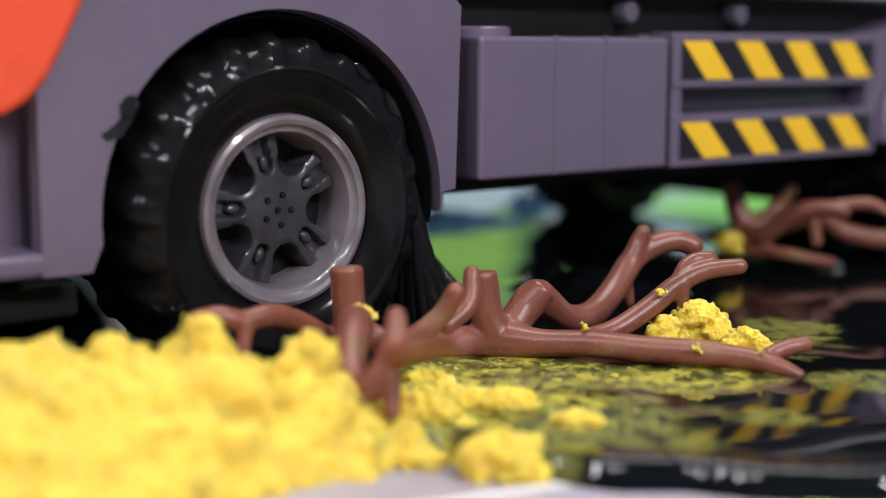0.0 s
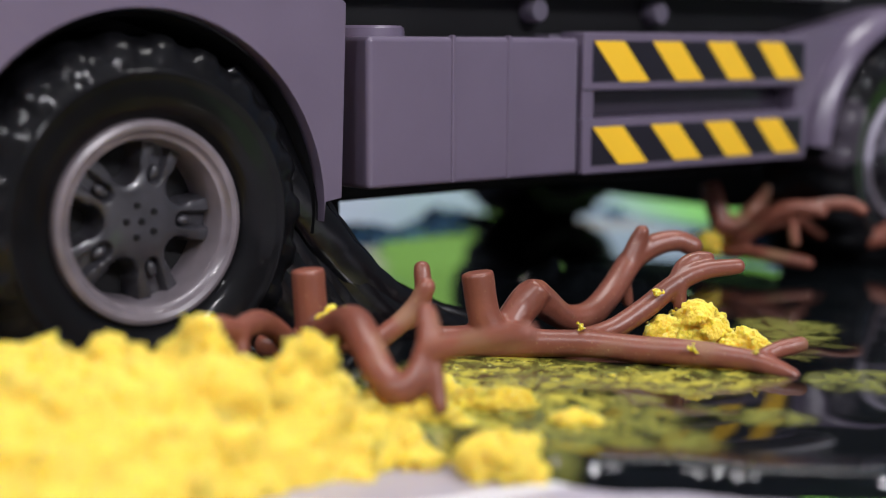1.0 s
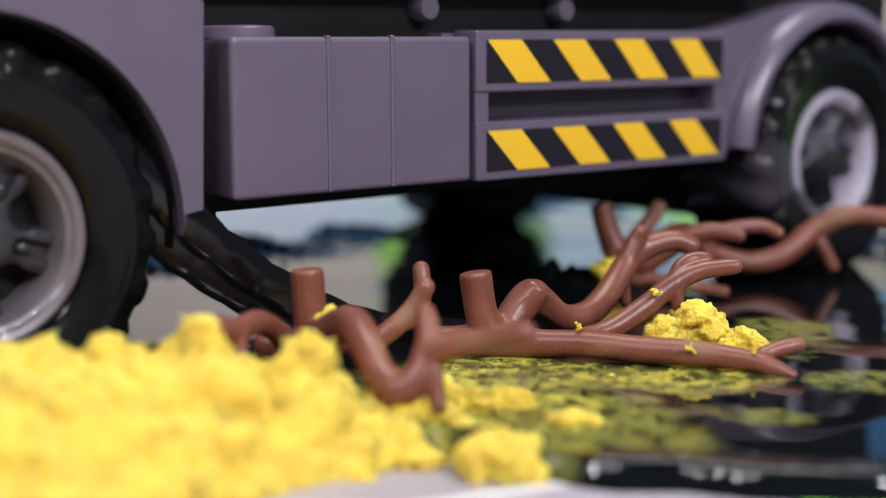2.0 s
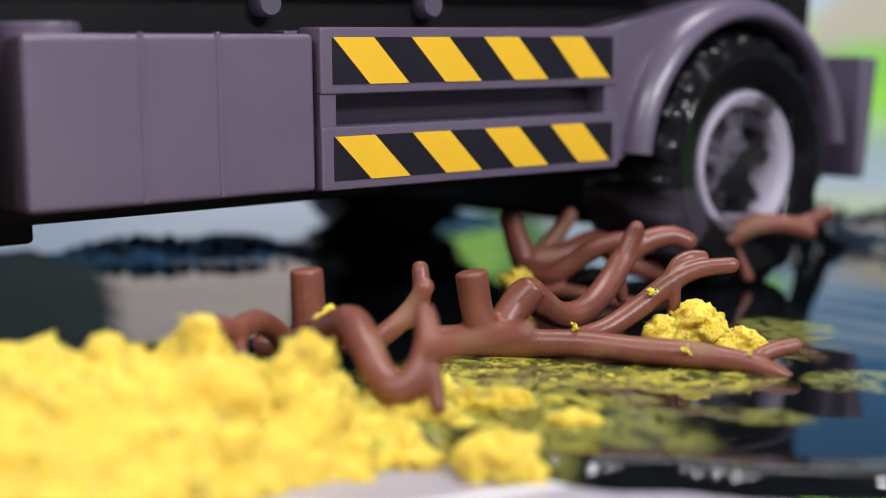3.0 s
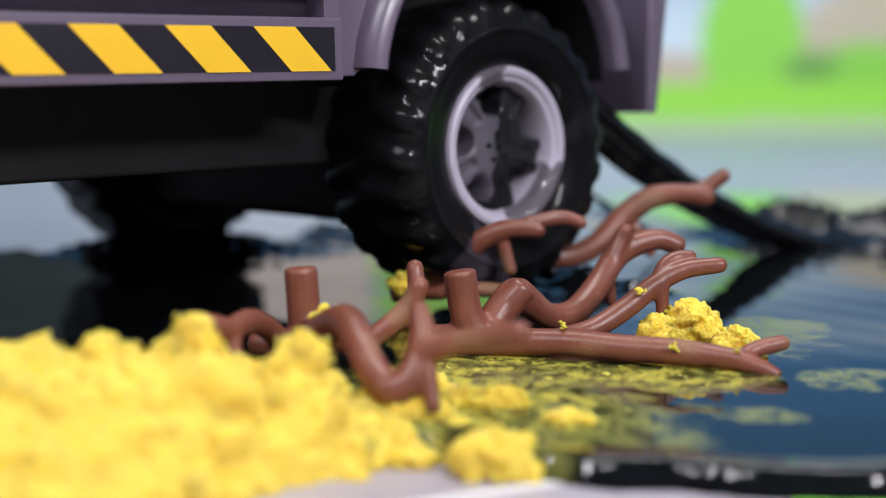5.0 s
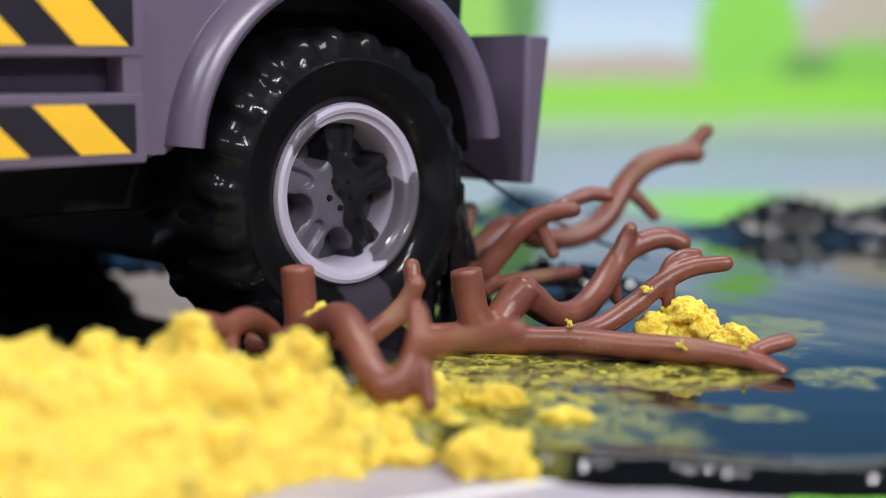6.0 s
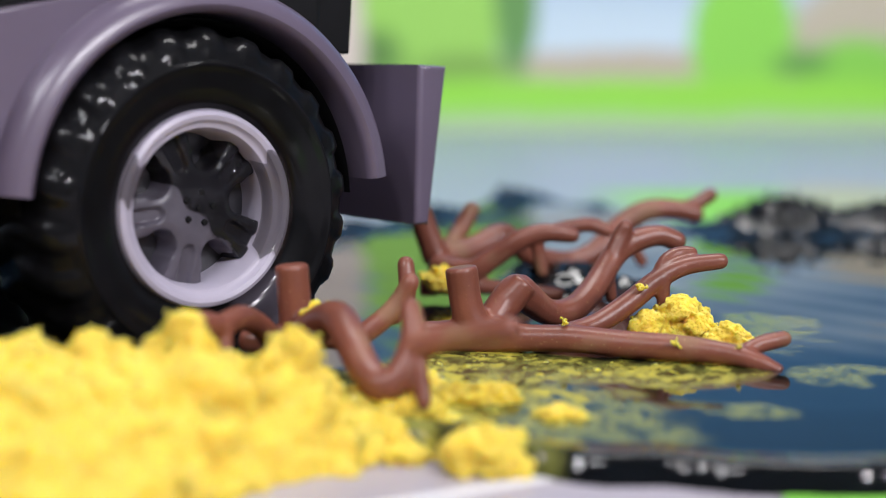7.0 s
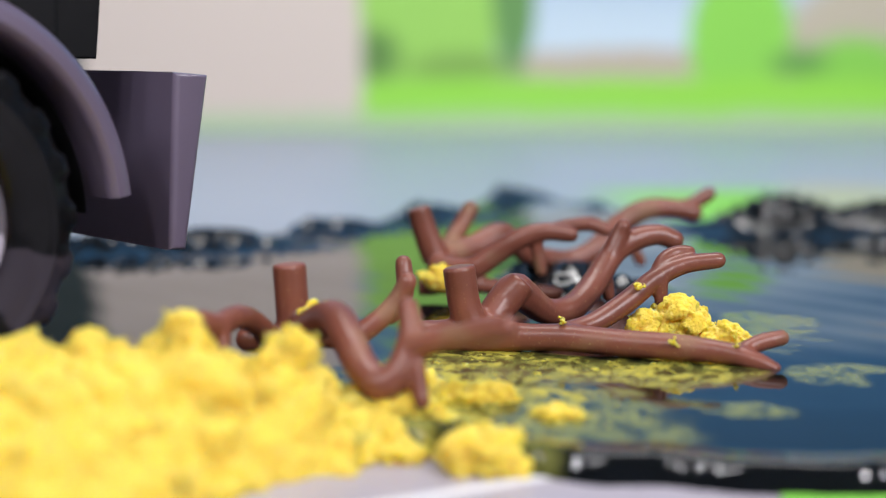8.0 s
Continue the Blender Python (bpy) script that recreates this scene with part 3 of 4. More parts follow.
def wheel(name, rubber, rim_mat, hub_mat, label, turn, slot_depth, plate_mat):
    w_ = part(name, tyre_mesh(), rubber, None, label)
    part("rim", revolve(RIM_PROFILE, 96), rim_mat, w_, "pale moulded plastic rim")
    part("back_plate", revolve([(0.01, 8.9), (13.4, 8.9), (13.4, 12)], 48), plate_mat, w_)
    part("hub", hub_mesh(turn, slot_depth), hub_mat, w_, "dark grey five-spoke hub")
    first = None
    for i in range(5 if slot_depth > 1 else 0):
        a = 2 * math.pi * i / 5 + turn
        m = pose(0.0086 * math.cos(a), 0.0030 + slot_depth * 0.0007, 0.0086 * math.sin(a), 0, -math.degrees(a), 0)
        if first is None:
            bm = bmesh.new()
            bmesh.ops.create_uvsphere(bm, u_segments=14, v_segments=8, radius=1)
            for q in bm.verts:
                q.co = Vector((q.co.x * 1.5, q.co.y * 0.8, q.co.z * 0.95)) / 1000
            first = part("spoke_boss", bm, hub_mat, w_, "small glossy raised boss", m)
        else:
            share("spoke_boss", first, w_, m)
    hole = None
    for i in range(6):
        a = 2 * math.pi * (i + 0.5) / 5 + turn
        r = 0.0028 if i < 5 else 0
        m = pose(r * math.cos(a), 0.00265, r * math.sin(a), 0, 0, 0)
        if hole is None:
            hole = part("bolt", revolve([(0.01, -0.25), (0.5, -0.2), (0.62, 0.3)], 14), BLACK, w_, "dark wheel bolt", m)
        else:
            share("bolt", hole, w_, m)
    return w_


front_wheel = wheel("front_wheel", RUBBER, RIM_WET, HUB, "chunky black wheel coated in wet slime", 0.0, 1.8, BLACK)
rear_wheel = wheel("rear_wheel", RUBBER_REAR, RIM, HUB_CLEAN, "chunky black wheel with lilac rim partly slimed", radians(26), 1.0, HUB)
for w_ in (front_wheel, rear_wheel):
    w_.parent = truck
# slime lying over part of the rear rim and hub
coat_prof = [(17.6, -0.6), (16.9, -1.0), (16.2, -1.25), (15.4, -1.0), (15.0, -0.3), (14.4, 0.1), (13.6, 0.6), (13.0, 2.6)]
SLIME_COAT = material("slime_film", (0.008, 0.008, 0.009), 0.07, vary=0.4, scale=300, bump=0.4, bump_scale=240)
SLIME_COAT.node_tree.nodes["Principled BSDF"].inputs["Alpha"].default_value = 0.74
SLIME_THIN = material("thin_slime_film", (0.035, 0.026, 0.026), 0.08, vary=0.4, scale=300, bump=0.4, bump_scale=240)
SLIME_THIN.node_tree.nodes["Principled BSDF"].inputs["Alpha"].default_value = 0.55


def rim_film(d0, d1):
    bm = revolve(coat_prof, 40, radians(d0), radians(d1))
    mid = radians((d0 + d1) / 2)
    for q in bm.verts:
        a = math.atan2(q.co.z, q.co.x)
        q.co += Vector((-math.sin(a), 0, math.cos(a))) * 0.0014 * math.sin(q.co.length * 2100) * min(1, abs(a - mid) / 0.3)
    part("slime_film", bm, SLIME_THIN, rear_wheel, "glossy dark slime smeared over the rim")


rim_film(-52, 20)
rim_film(132, 158)
bm = hub_mesh(radians(26), 1.0)
bmesh.ops.delete(bm, geom=[f for f in bm.faces if (lambda c: 0.86 * c.x + 0.5 * c.z < -0.0008 + 0.0006 * math.sin(c.x * 500 - c.z * 700))(f.calc_center_median())], context="FACES")
for q in bm.verts:
    q.co.y -= 0.00035
part("slime_film", bm, SLIME_COAT, rear_wheel, "glossy black slime over the hub")
far_front = new("far_front_wheel", front_wheel.data)
far_rear = new("far_rear_wheel", rear_wheel.data)
for w_ in (far_front, far_rear):
    w_.parent = truck
    tagged(w_, "black wheel on the far side")

# ---- branches of brown plastic ----
FRONT = [
    [(-0.4, 250.0, 3.2, 2.2), (5.2, 251.5, 2.7, 2.7), (10.3, 251.5, 2.9, 3.2), (17.3, 249.0, 2.9, 2.2), (26.1, 246.5, 3.2, 2.1), (34.7, 243.0, 2.9, 2.1), (43.8, 239.0, 3.0, 2.0), (51.9, 236.0, 2.5, 1.6), (55.9, 234.5, 1.6, 1.4), (59.2, 233.2, 0.4, 0.9)],
    [(9.1, 251.5, 3.7, 2.9), (7.4, 251.5, 8.3, 2.6), (6.4, 251.5, 15.0, 2.6)],
    [(11.6, 254.0, 4.3, 2.6), (16.3, 258.0, 9.7, 2.8), (18.5, 260.0, 8.7, 2.7), (23.3, 266.0, 4.6, 2.2), (28.6, 270.0, 4.4, 2.3), (33.6, 276.0, 8.1, 2.2), (38.1, 281.0, 13.6, 2.1), (42.8, 283.0, 16.2, 2.0), (47.5, 284.0, 17.0, 1.8), (50.8, 284.0, 15.9, 1.7)],
    [(37.4, 280.0, 13.2, 1.7), (39.1, 281.0, 17.0, 1.5), (40.0, 281.0, 19.1, 1.2)],
    [(36.4, 279.0, 9.9, 1.1), (37.1, 279.0, 5.3, 0.9)],
    [(23.7, 247.0, 3.9, 1.4), (30.7, 251.0, 5.0, 1.6), (37.1, 254.0, 8.4, 1.7), (42.5, 256.0, 12.3, 1.6), (47.8, 257.0, 14.7, 1.4), (54.2, 257.0, 15.6, 1.2)],
    [(42.5, 256.0, 12.3, 1.2), (44.3, 258.0, 15.4, 1.1), (46.6, 259.0, 16.7, 1.0), (49.2, 259.0, 16.9, 0.9)],
    [(43.5, 255.5, 12.4, 1.0), (43.6, 255.5, 6.6, 0.9)],
    [(52.9, 236.0, 2.5, 0.9), (57.7, 238.0, 3.9, 1.2), (61.7, 239.0, 4.6, 1.1)],
    [(15.0, 256.5, 8.2, 2.7), (18.2, 257.0, 11.6, 2.2)],
]
LEFT = [
    [(-29.9, 238.0, 4.3, 1.9), (-24.9, 237.0, 4.3, 2.1), (-21.0, 236.0, 5.9, 3.1), (-17.0, 234.0, 6.1, 2.2), (-12.3, 234.0, 5.3, 1.6), (-8.0, 235.0, 7.8, 1.5), (-4.7, 236.0, 11.0, 1.4), (-2.6, 236.0, 14.6, 1.3)],
    [(-21.7, 236.0, 6.2, 2.8), (-22.2, 236.0, 11.0, 2.5), (-22.6, 236.0, 17.3, 2.5)],
    [(-5.7, 240.0, 7.9, 1.2), (-3.3, 244.0, 11.1, 1.3), (-3.5, 246.0, 16.2, 1.2)],
    [(-19.2, 232.0, 7.4, 2.6), (-14.3, 222.0, 11.0, 2.5), (-11.7, 215.0, 8.9, 2.3), (-9.3, 210.0, 5.5, 2.2), (-6.7, 207.0, 3.6, 2.3), (-3.7, 207.0, 5.3, 2.0), (-1.8, 209.0, 10.1, 1.8), (-2.3, 211.0, 14.5, 1.3)],
    [(-1.8, 208.0, 9.0, 1.7), (3.0, 205.5, 10.8, 1.4), (8.0, 202.5, 12.4, 1.4), (12.2, 200.2, 13.5, 1.4)],
    [(-1.3, 207.0, 7.0, 1.2), (-0.8, 206.0, 3.8, 1.1), (-0.3, 205.0, 1.3, 0.9)],
    [(-25.8, 236.0, 4.7, 1.7), (-27.7, 228.0, 9.1, 1.6), (-29.6, 222.0, 11.1, 1.7), (-32.1, 217.0, 10.7, 1.6), (-34.6, 214.0, 11.9, 1.5), (-37.6, 212.0, 11.7, 1.1)],
    [(-31.4, 217.0, 10.3, 1.2), (-31.1, 215.0, 4.4, 0.9)],
]
BACK = [
    [(2.6, 312.0, 8.5, 2.5), (6.5, 314.0, 8.5, 2.6), (11.6, 317.0, 9.6, 2.7), (17.1, 320.0, 11.8, 2.8), (20.2, 322.0, 10.7, 2.3), (24.4, 325.0, 7.0, 2.1), (33.3, 329.0, 4.8, 2.2), (40.3, 332.0, 6.7, 2.4), (46.8, 336.0, 12.3, 2.4), (53.1, 338.0, 15.8, 2.3), (60.0, 339.0, 16.1, 2.0), (65.2, 339.0, 15.0, 1.9)],
    [(2.4, 311.0, 8.9, 2.7), (0.4, 311.0, 14.0, 2.4), (-1.1, 311.0, 19.0, 2.2)],
    [(5.3, 318.0, 9.2, 1.8), (8.2, 322.0, 13.3, 1.7), (10.8, 324.0, 17.6, 1.6)],
    [(3.2, 306.0, 7.1, 2.2), (9.9, 302.0, 6.7, 2.1), (14.7, 301.0, 9.7, 2.0), (20.1, 300.0, 13.5, 1.9), (25.5, 300.0, 15.2, 1.7), (31.5, 300.0, 14.6, 1.4)],
    [(25.6, 301.0, 14.9, 1.4), (31.9, 304.0, 16.0, 1.3), (36.4, 306.0, 16.1, 1.3), (39.8, 306.0, 14.8, 1.1)],
    [(24.1, 300.5, 12.8, 1.2), (25.3, 300.0, 6.8, 1.0)],
    [(60.7, 339.0, 16.1, 1.5), (65.2, 341.0, 16.9, 1.5), (69.5, 342.0, 19.3, 1.4)],
    [(48.8, 336.0, 9.6, 1.3), (52.1, 336.0, 3.8, 1.1)],
    [(4.5, 308.0, 6.8, 2.0), (5.0, 304.0, 3.7, 1.9), (9.9, 302.0, 3.0, 1.7)],
    [(5.0, 304.0, 3.7, 1.9), (2.0, 303.2, 3.0, 1.7), (-0.9, 303.0, 2.8, 1.5)],
    [(9.9, 302.0, 3.4, 1.4), (18.3, 300.0, 3.1, 1.3), (28.7, 300.0, 1.8, 1.2)],
]



def branch(name, limbs, origin, label):
    """One moulded piece: limbs grown together; placed by its foot point."""
    bm = bmesh.new()
    ox, oy, oz = [c * 1000 for c in origin]
    for i, limb in enumerate(limbs):
        tube(bm, [(x - ox, y - oy, z - oz, r * 1.06 + 0.28) for x, y, z, r in limb], flat_end=(i == 1 or i == 9))
    ob = new(name, mesh_of(name, bm, BROWN))
    rm = ob.modifiers.new("grown_together", "REMESH")
    rm.mode, rm.voxel_size, rm.use_smooth_shade = "VOXEL", 0.00042, True
    sm = ob.modifiers.new("softened", "SMOOTH")
    sm.factor, sm.iterations = 0.5, 3
    ob.matrix_basis = pose(*origin)
    return tagged(ob, label, "branch", "toy branches")


FRONT_AT, LEFT_AT, BACK_AT = (0.0275, 0.246, 0.003), (-0.0115, 0.221, 0.006), (0.0026, 0.303, 0.0035)
front_branch = branch("branch", FRONT, FRONT_AT, "brown plastic toy branch with stub lying in slime")
left_branch = branch("branch", LEFT, LEFT_AT, "brown plastic forked branch leaning on yellow sand")
back_branch = branch("branch", BACK, BACK_AT, "brown plastic branch lying behind, run over by the wheel")


# ---- yellow sand ----
rng = np.random.default_rng(4)


def mound_height(x, y):
    """Top of the sand heap over the mat, metres (z)."""
    top = np.interp(x, [-0.12, -0.075, -0.058, -0.050, -0.046, -0.041, -0.036, -0.0325, -0.0295, -0.0270, -0.0235, -0.0195, -0.0170, -0.0145, -0.010, -0.004, 0.002],
                    [0.016, 0.0145, 0.0136, 0.0112, 0.0132, 0.0110, 0.0095, 0.0142, 0.0118, 0.0072, 0.0095, 0.0130, 0.0100, 0.0040, 0.0018, -0.0005, -0.005])
    yf = np.interp(x, [-0.12, -0.06, -0.04, -0.025, -0.019, -0.013, 0.0, 0.005], [0.105, 0.145, 0.163, 0.1795, 0.185, 0.189, 0.200, 0.203])
    yr = np.interp(x, [-0.12, -0.05, -0.02, 0.0], [0.185, 0.196, 0.202, 0.206])
    yb = yr + 0.012
    f = np.where(y < yr, np.clip((y - yf) / (yr - yf), 0, 1), np.clip((yb - y) / (yb - yr), 0, 1))
    return GROUND_Z + (top - GROUND_Z) * f ** 0.62


def clods(count, r0, r1, sink, x0, x1):
    cs, rs = [], []
    while len(cs) < count:
        x, y = rng.uniform(x0, x1), rng.uniform(0.10, 0.224)
        z = float(mound_height(np.array(x), np.array(y)))
        if z <= GROUND_Z + 0.0005:
            continue
        r = rng.uniform(r0, r1) * min(1.0, 0.30 + (z - GROUND_Z) / 0.014)
        cs.append((x, y, z - sink * r + rng.uniform(-0.2, 0.25) * r))
        rs.append(r)
    return cs, rs


def heap_base():
    """The body under the clods: a closed block with the mound's top."""
    xs, ys = np.arange(-0.12, 0.006, 0.0012), np.arange(0.095, 0.226, 0.0012)
    X, Y = np.meshgrid(xs, ys)
    top = np.maximum(mound_height(X, Y) - 0.0006, GROUND_Z - 0.0025)
    top = np.where(top < GROUND_Z + 0.0004, GROUND_Z - 0.0025, top)
    nx, ny = len(xs), len(ys)
    idx = np.arange(nx * ny).reshape(ny, nx)
    q = np.stack([idx[:-1, :-1], idx[:-1, 1:], idx[1:, 1:], idx[1:, :-1]], -1).reshape(-1, 4)
    low = q[:, ::-1] + nx * ny
    rim = np.concatenate([idx[0, :], idx[1:, -1], idx[-1, -2::-1], idx[-2:0:-1, 0]])
    nxt = np.roll(rim, -1)
    side = np.stack([rim, rim + nx * ny, nxt + nx * ny, nxt], -1)
    co = np.concatenate([np.stack([X, Y, top], -1).reshape(-1, 3), np.stack([X, Y, np.full_like(X, GROUND_Z - 0.006)], -1).reshape(-1, 3)])
    me = bpy.data.meshes.new("heap_body")
    me.from_pydata(co.tolist(), [], np.concatenate([q, low, side]).tolist())
    return me


PEAKS = ((-0.0352, 0.200, 0.0132, 0.0030), (-0.0372, 0.199, 0.0105, 0.0032), (-0.0335, 0.199, 0.0102, 0.0036), (-0.0350, 0.198, 0.0080, 0.0045), (-0.0198, 0.201, 0.0108, 0.0026), (-0.0180, 0.201, 0.0090, 0.0030),
         (-0.0215, 0.200, 0.0082, 0.0034), (-0.0175, 0.201, 0.0045, 0.0045), (-0.0560, 0.195, 0.0108, 0.0034), (-0.0590, 0.194, 0.0098, 0.0034), (-0.0470, 0.197, 0.0108, 0.0032), (-0.0440, 0.197, 0.0092, 0.0034))


def heap():
    big, small = clods(230, 0.0040, 0.0082, 1.02, -0.105, 0.003), clods(110, 0.0012, 0.0030, 0.75, -0.09, 0.0)
    centres = big[0] + small[0] + [p[:3] for p in PEAKS]
    ob = lumps("sand_heap", centres, big[1] + small[1] + [p[3] for p in PEAKS], SAND, rng, 0.26, 2)
    co = np.empty(len(ob.data.vertices) * 3)
    ob.data.vertices.foreach_get("co", co)
    co = co.reshape(-1, 3)
    bm = bmesh.new()
    bm.from_mesh(ob.data)
    body = heap_base()
    bm.from_mesh(body)
    bm.to_mesh(ob.data)
    bm.free()
    bpy.data.meshes.remove(body)
    fused(ob, 0.00055, ((0.0042, 0.0014), (0.0016, 0.0006), (0.0006, 0.0004)))
    tagged(ob, "soft crumbly heap of bright yellow moist play sand", "sand", kind="stuff")
    # fine crumbs loose on the clods
    co = co[(co[:, 2] > mound_height(co[:, 0], co[:, 1]) - 0.0002) & (co[:, 2] > GROUND_Z)]
    cs = [p + rng.normal(size=3) * 0.0002 for p in co[rng.integers(len(co), size=5000)]]
    tagged(lumps("sand_grains", cs, rng.uniform(0.00014, 0.00042, len(cs)), SAND, rng, 0.5, 1), "fine loose yellow sand crumbs covering the heap", "sand", kind="stuff")


heap()


def clump(x, y, z, rx, ry, rz, n, label):
    """A clod of sand: cores and crumbs grown into one spongy body."""
    cores = []
    for _ in range(24):
        u, v_ = rng.uniform(-0.8, 0.8, 2)
        cores.append(np.array((x + u * rx, y + v_ * ry * 0.6, z + rz * rng.uniform(0.05, 0.72) * (1 - 1.2 * u * u) * (1 - 0.5 * v_ * v_))))
    big = [rng.uniform(0.26, 0.42) * min(rx, rz) * (1.2 - 0.5 * abs(c[0] - x) / rx) + 0.0003 for c in cores]
    cs, rs = [], []
    for i in range(4 * n):
        k = int(rng.integers(len(cores)))
        d = rng.normal(size=3)
        d /= np.linalg.norm(d)
        cs.append(cores[k] + d * big[k] * rng.uniform(0.9, 1.1))
        rs.append(rng.uniform(0.0003, 0.0006))
    body = lumps("sand_clump", cores + cs, big + rs, SAND, rng, 0.35, fine=[3] * len(cores) + [1] * len(cs))
    fused(body, 0.00022, ((0.0014, 0.0007), (0.0005, 0.00045)))
    return tagged(body, label, "sand clump", kind="stuff")


CLUMPS = ((0.0472, 0.2540, 0.0000, 0.0062, 0.0048, 0.0132, 190), (0.0420, 0.2530, 0.0, 0.0054, 0.0038, 0.0070, 120), (0.0545, 0.2480, 0.0, 0.0045, 0.0035, 0.0062, 120),
          (0.0082, 0.1915, -0.0038, 0.0062, 0.0042, 0.0056, 190), (0.0112, 0.1885, -0.0045, 0.0030, 0.0025, 0.0040, 80),
          (0.0100, 0.2130, -0.0005, 0.0042, 0.0035, 0.0035, 110), (0.0050, 0.2140, -0.0005, 0.0042, 0.0035, 0.0028, 90), (-0.0030, 0.2080, -0.001, 0.0055, 0.0045, 0.0042, 150),
          (0.0200, 0.2040, -0.0012, 0.0048, 0.0030, 0.0020, 90), (-0.0095, 0.2080, -0.0035, 0.0075, 0.0060, 0.0050, 120), (-0.0120, 0.2000, -0.0048, 0.0065, 0.0045, 0.0048, 120),
          (-0.0055, 0.2020, -0.0048, 0.0060, 0.0045, 0.0040, 110), (0.0000, 0.2200, -0.0008, 0.0060, 0.0040, 0.0024, 90), (0.0010, 0.2060, -0.003, 0.0060, 0.0035, 0.0030, 90), (-0.0025, 0.2300, -0.0005, 0.0045, 0.0030, 0.0022, 60), (-0.0050, 0.1965, -0.0050, 0.0055, 0.0040, 0.0036, 110))
for c in CLUMPS:
    clump(*c, "crumbly clump of bright yellow moist sand on slime")


def crumbs_on(branch_ob, spots_, name="sand_crumb"):
    for (x, y, z, r, n) in spots_:
        cs = [(x + rng.normal() * r * 0.5, y + rng.normal() * r * 0.3, z + rng.normal() * r * 0.4) for _ in range(n)]
        ob = lumps(name, cs, rng.uniform(0.22, 0.50, n) * r, SAND, rng, 0.5, fine=2)
        fused(ob, r * 0.10, ((r * 0.5, r * 0.25),))
        ob.parent = branch_ob
        tagged(ob, "yellow sand crumbs stuck to the branch", kind="stuff")
        ob.matrix_basis = Matrix.Identity(4)


def local(at, place):
    return tuple(a - b_ for a, b_ in zip(place, at))


crumbs_on(left_branch, [(*local(LEFT_AT, (-0.0184, 0.2306, 0.0101)), 0.0021, 40)])
crumbs_on(front_branch, [(*local(FRONT_AT, (0.0245, 0.2460, 0.0064)), 0.0008, 10), (*local(FRONT_AT, (0.0390, 0.2520, 0.0118)), 0.0010, 10), (*local(FRONT_AT, (0.0425, 0.2366, 0.0044)), 0.0008, 8), (*local(FRONT_AT, (0.0530, 0.2345, 0.0040)), 0.0007, 8)])
crumbs_on(back_branch, [(*local(BACK_AT, (0.0026, 0.3000, 0.0048)), 0.0028, 46)])


def flakes():
    """Loose flakes of sand that float on the slime."""
    cs, rs = [], []
    for cu, cv, ru, rv, n in ((0.012, 0.236, 0.022, 0.010, 50), (0.042, 0.232, 0.012, 0.007, 15), (0.004, 0.214, 0.016, 0.009, 60), (0.024, 0.203, 0.011, 0.007, 15)):
        for i in range(n):
            a, s = rng.uniform(0, 6.28), math.sqrt(rng.uniform(0, 1))
            x, y = cu + ru * s * math.cos(a), cv + rv * s * math.sin(a)
            cs.append((x, y, float(slime_height(np.array(x), np.array(y)))))
            rs.append(rng.uniform(0.00015, 0.0005) * (2.2 if rng.uniform() < 0.10 else 1))
    ob = lumps("floating_sand", cs, rs, SAND, rng, 0.3, fine=1, squash=0.3)
    tagged(ob, "loose yellow sand grains floating on black slime", "sand", kind="stuff")


flakes()

# ---- strings of slime drawn out behind the wheels ----
def slime_piece(length, r, wide):
    bm = bmesh.new()
    tube(bm, [(-length / 2, 0, 0, r * 0.8), (-length / 4, 0, 0, r * 0.95), (0, 0, 0, r), (length / 4, 0, 0, r * 0.95), (length / 2, 0, 0, r * 0.8)], n=12, per=3)
    for q in bm.verts:
        q.co.z *= wide
    return mesh_of("slime_string", bm, WEB)


TRUCK_ROWS = [
    (0.0, 52.6, 315.7, -3.1, 0.76, -0.35, 39.5), (0.5, 43.1, 308.5, -3.3, 0.95, -0.34, 39.5), (1.0, 31.7, 300.0, -3.4, 0.88, -0.36, 39.8), (1.5, 21.0, 292.7, -3.5, 0.68, -0.56, 40.3),
    (2.8, -12.5, 264.4, -3.3, 0.34, -0.9, 39.3), (3.0, -18.7, 259.8, -3.4, 0.2, -0.8, 39.3), (3.5, -30.6, 253.4, -1.4, -0.48, -0.8, 40.1), (4.0, -41.2, 248.4, 10.5, -1.35, -0.84, 40.5),
    (4.5, -49.6, 242.1, 16.3, -1.42, -0.73, 41.4), (5.8, -102.6, 188.2, 9.7, -0.83, 0.2, 41.9), (6.0, -102.9, 187.7, 2.9, -0.33, 0.1, 41.9), (6.3, -105.7, 184.8, -2.6, -0.06, 0.15, 41.5),
    (6.5, -113.2, 178.7, -4.4, 0.1, -0.1, 40.8), (7.0, -126.8, 167.0, -4.1, 0.18, 0.0, 40.8), (7.5, -147.6, 149.3, -2.7, 0.18, 0.5, 40.3), (8.0, -165.0, 132.4, -1.5, 0.35, 1.35, 43.5)]
DROP_ROWS = ((0.0, 0.0), (3.5, 0.5), (3.65, -4.0), (4.0, -11.4), (4.5, -12.5), (5.8, -12.2), (6.0, -5.5), (6.3, 0.4), (8.0, 0.5))


def truck_at(t):
    ts = [r[0] for r in TRUCK_ROWS]
    v_ = [float(np.interp(t, ts, [r[k] for r in TRUCK_ROWS])) for k in range(1, 7)]
    return pose(v_[0] / 1000, v_[1] / 1000, v_[2] / 1000, v_[3], v_[4], v_[5])


def drop_at(t):
    return float(np.interp(t, [r[0] for r in DROP_ROWS], [r[1] for r in DROP_ROWS])) / 1000


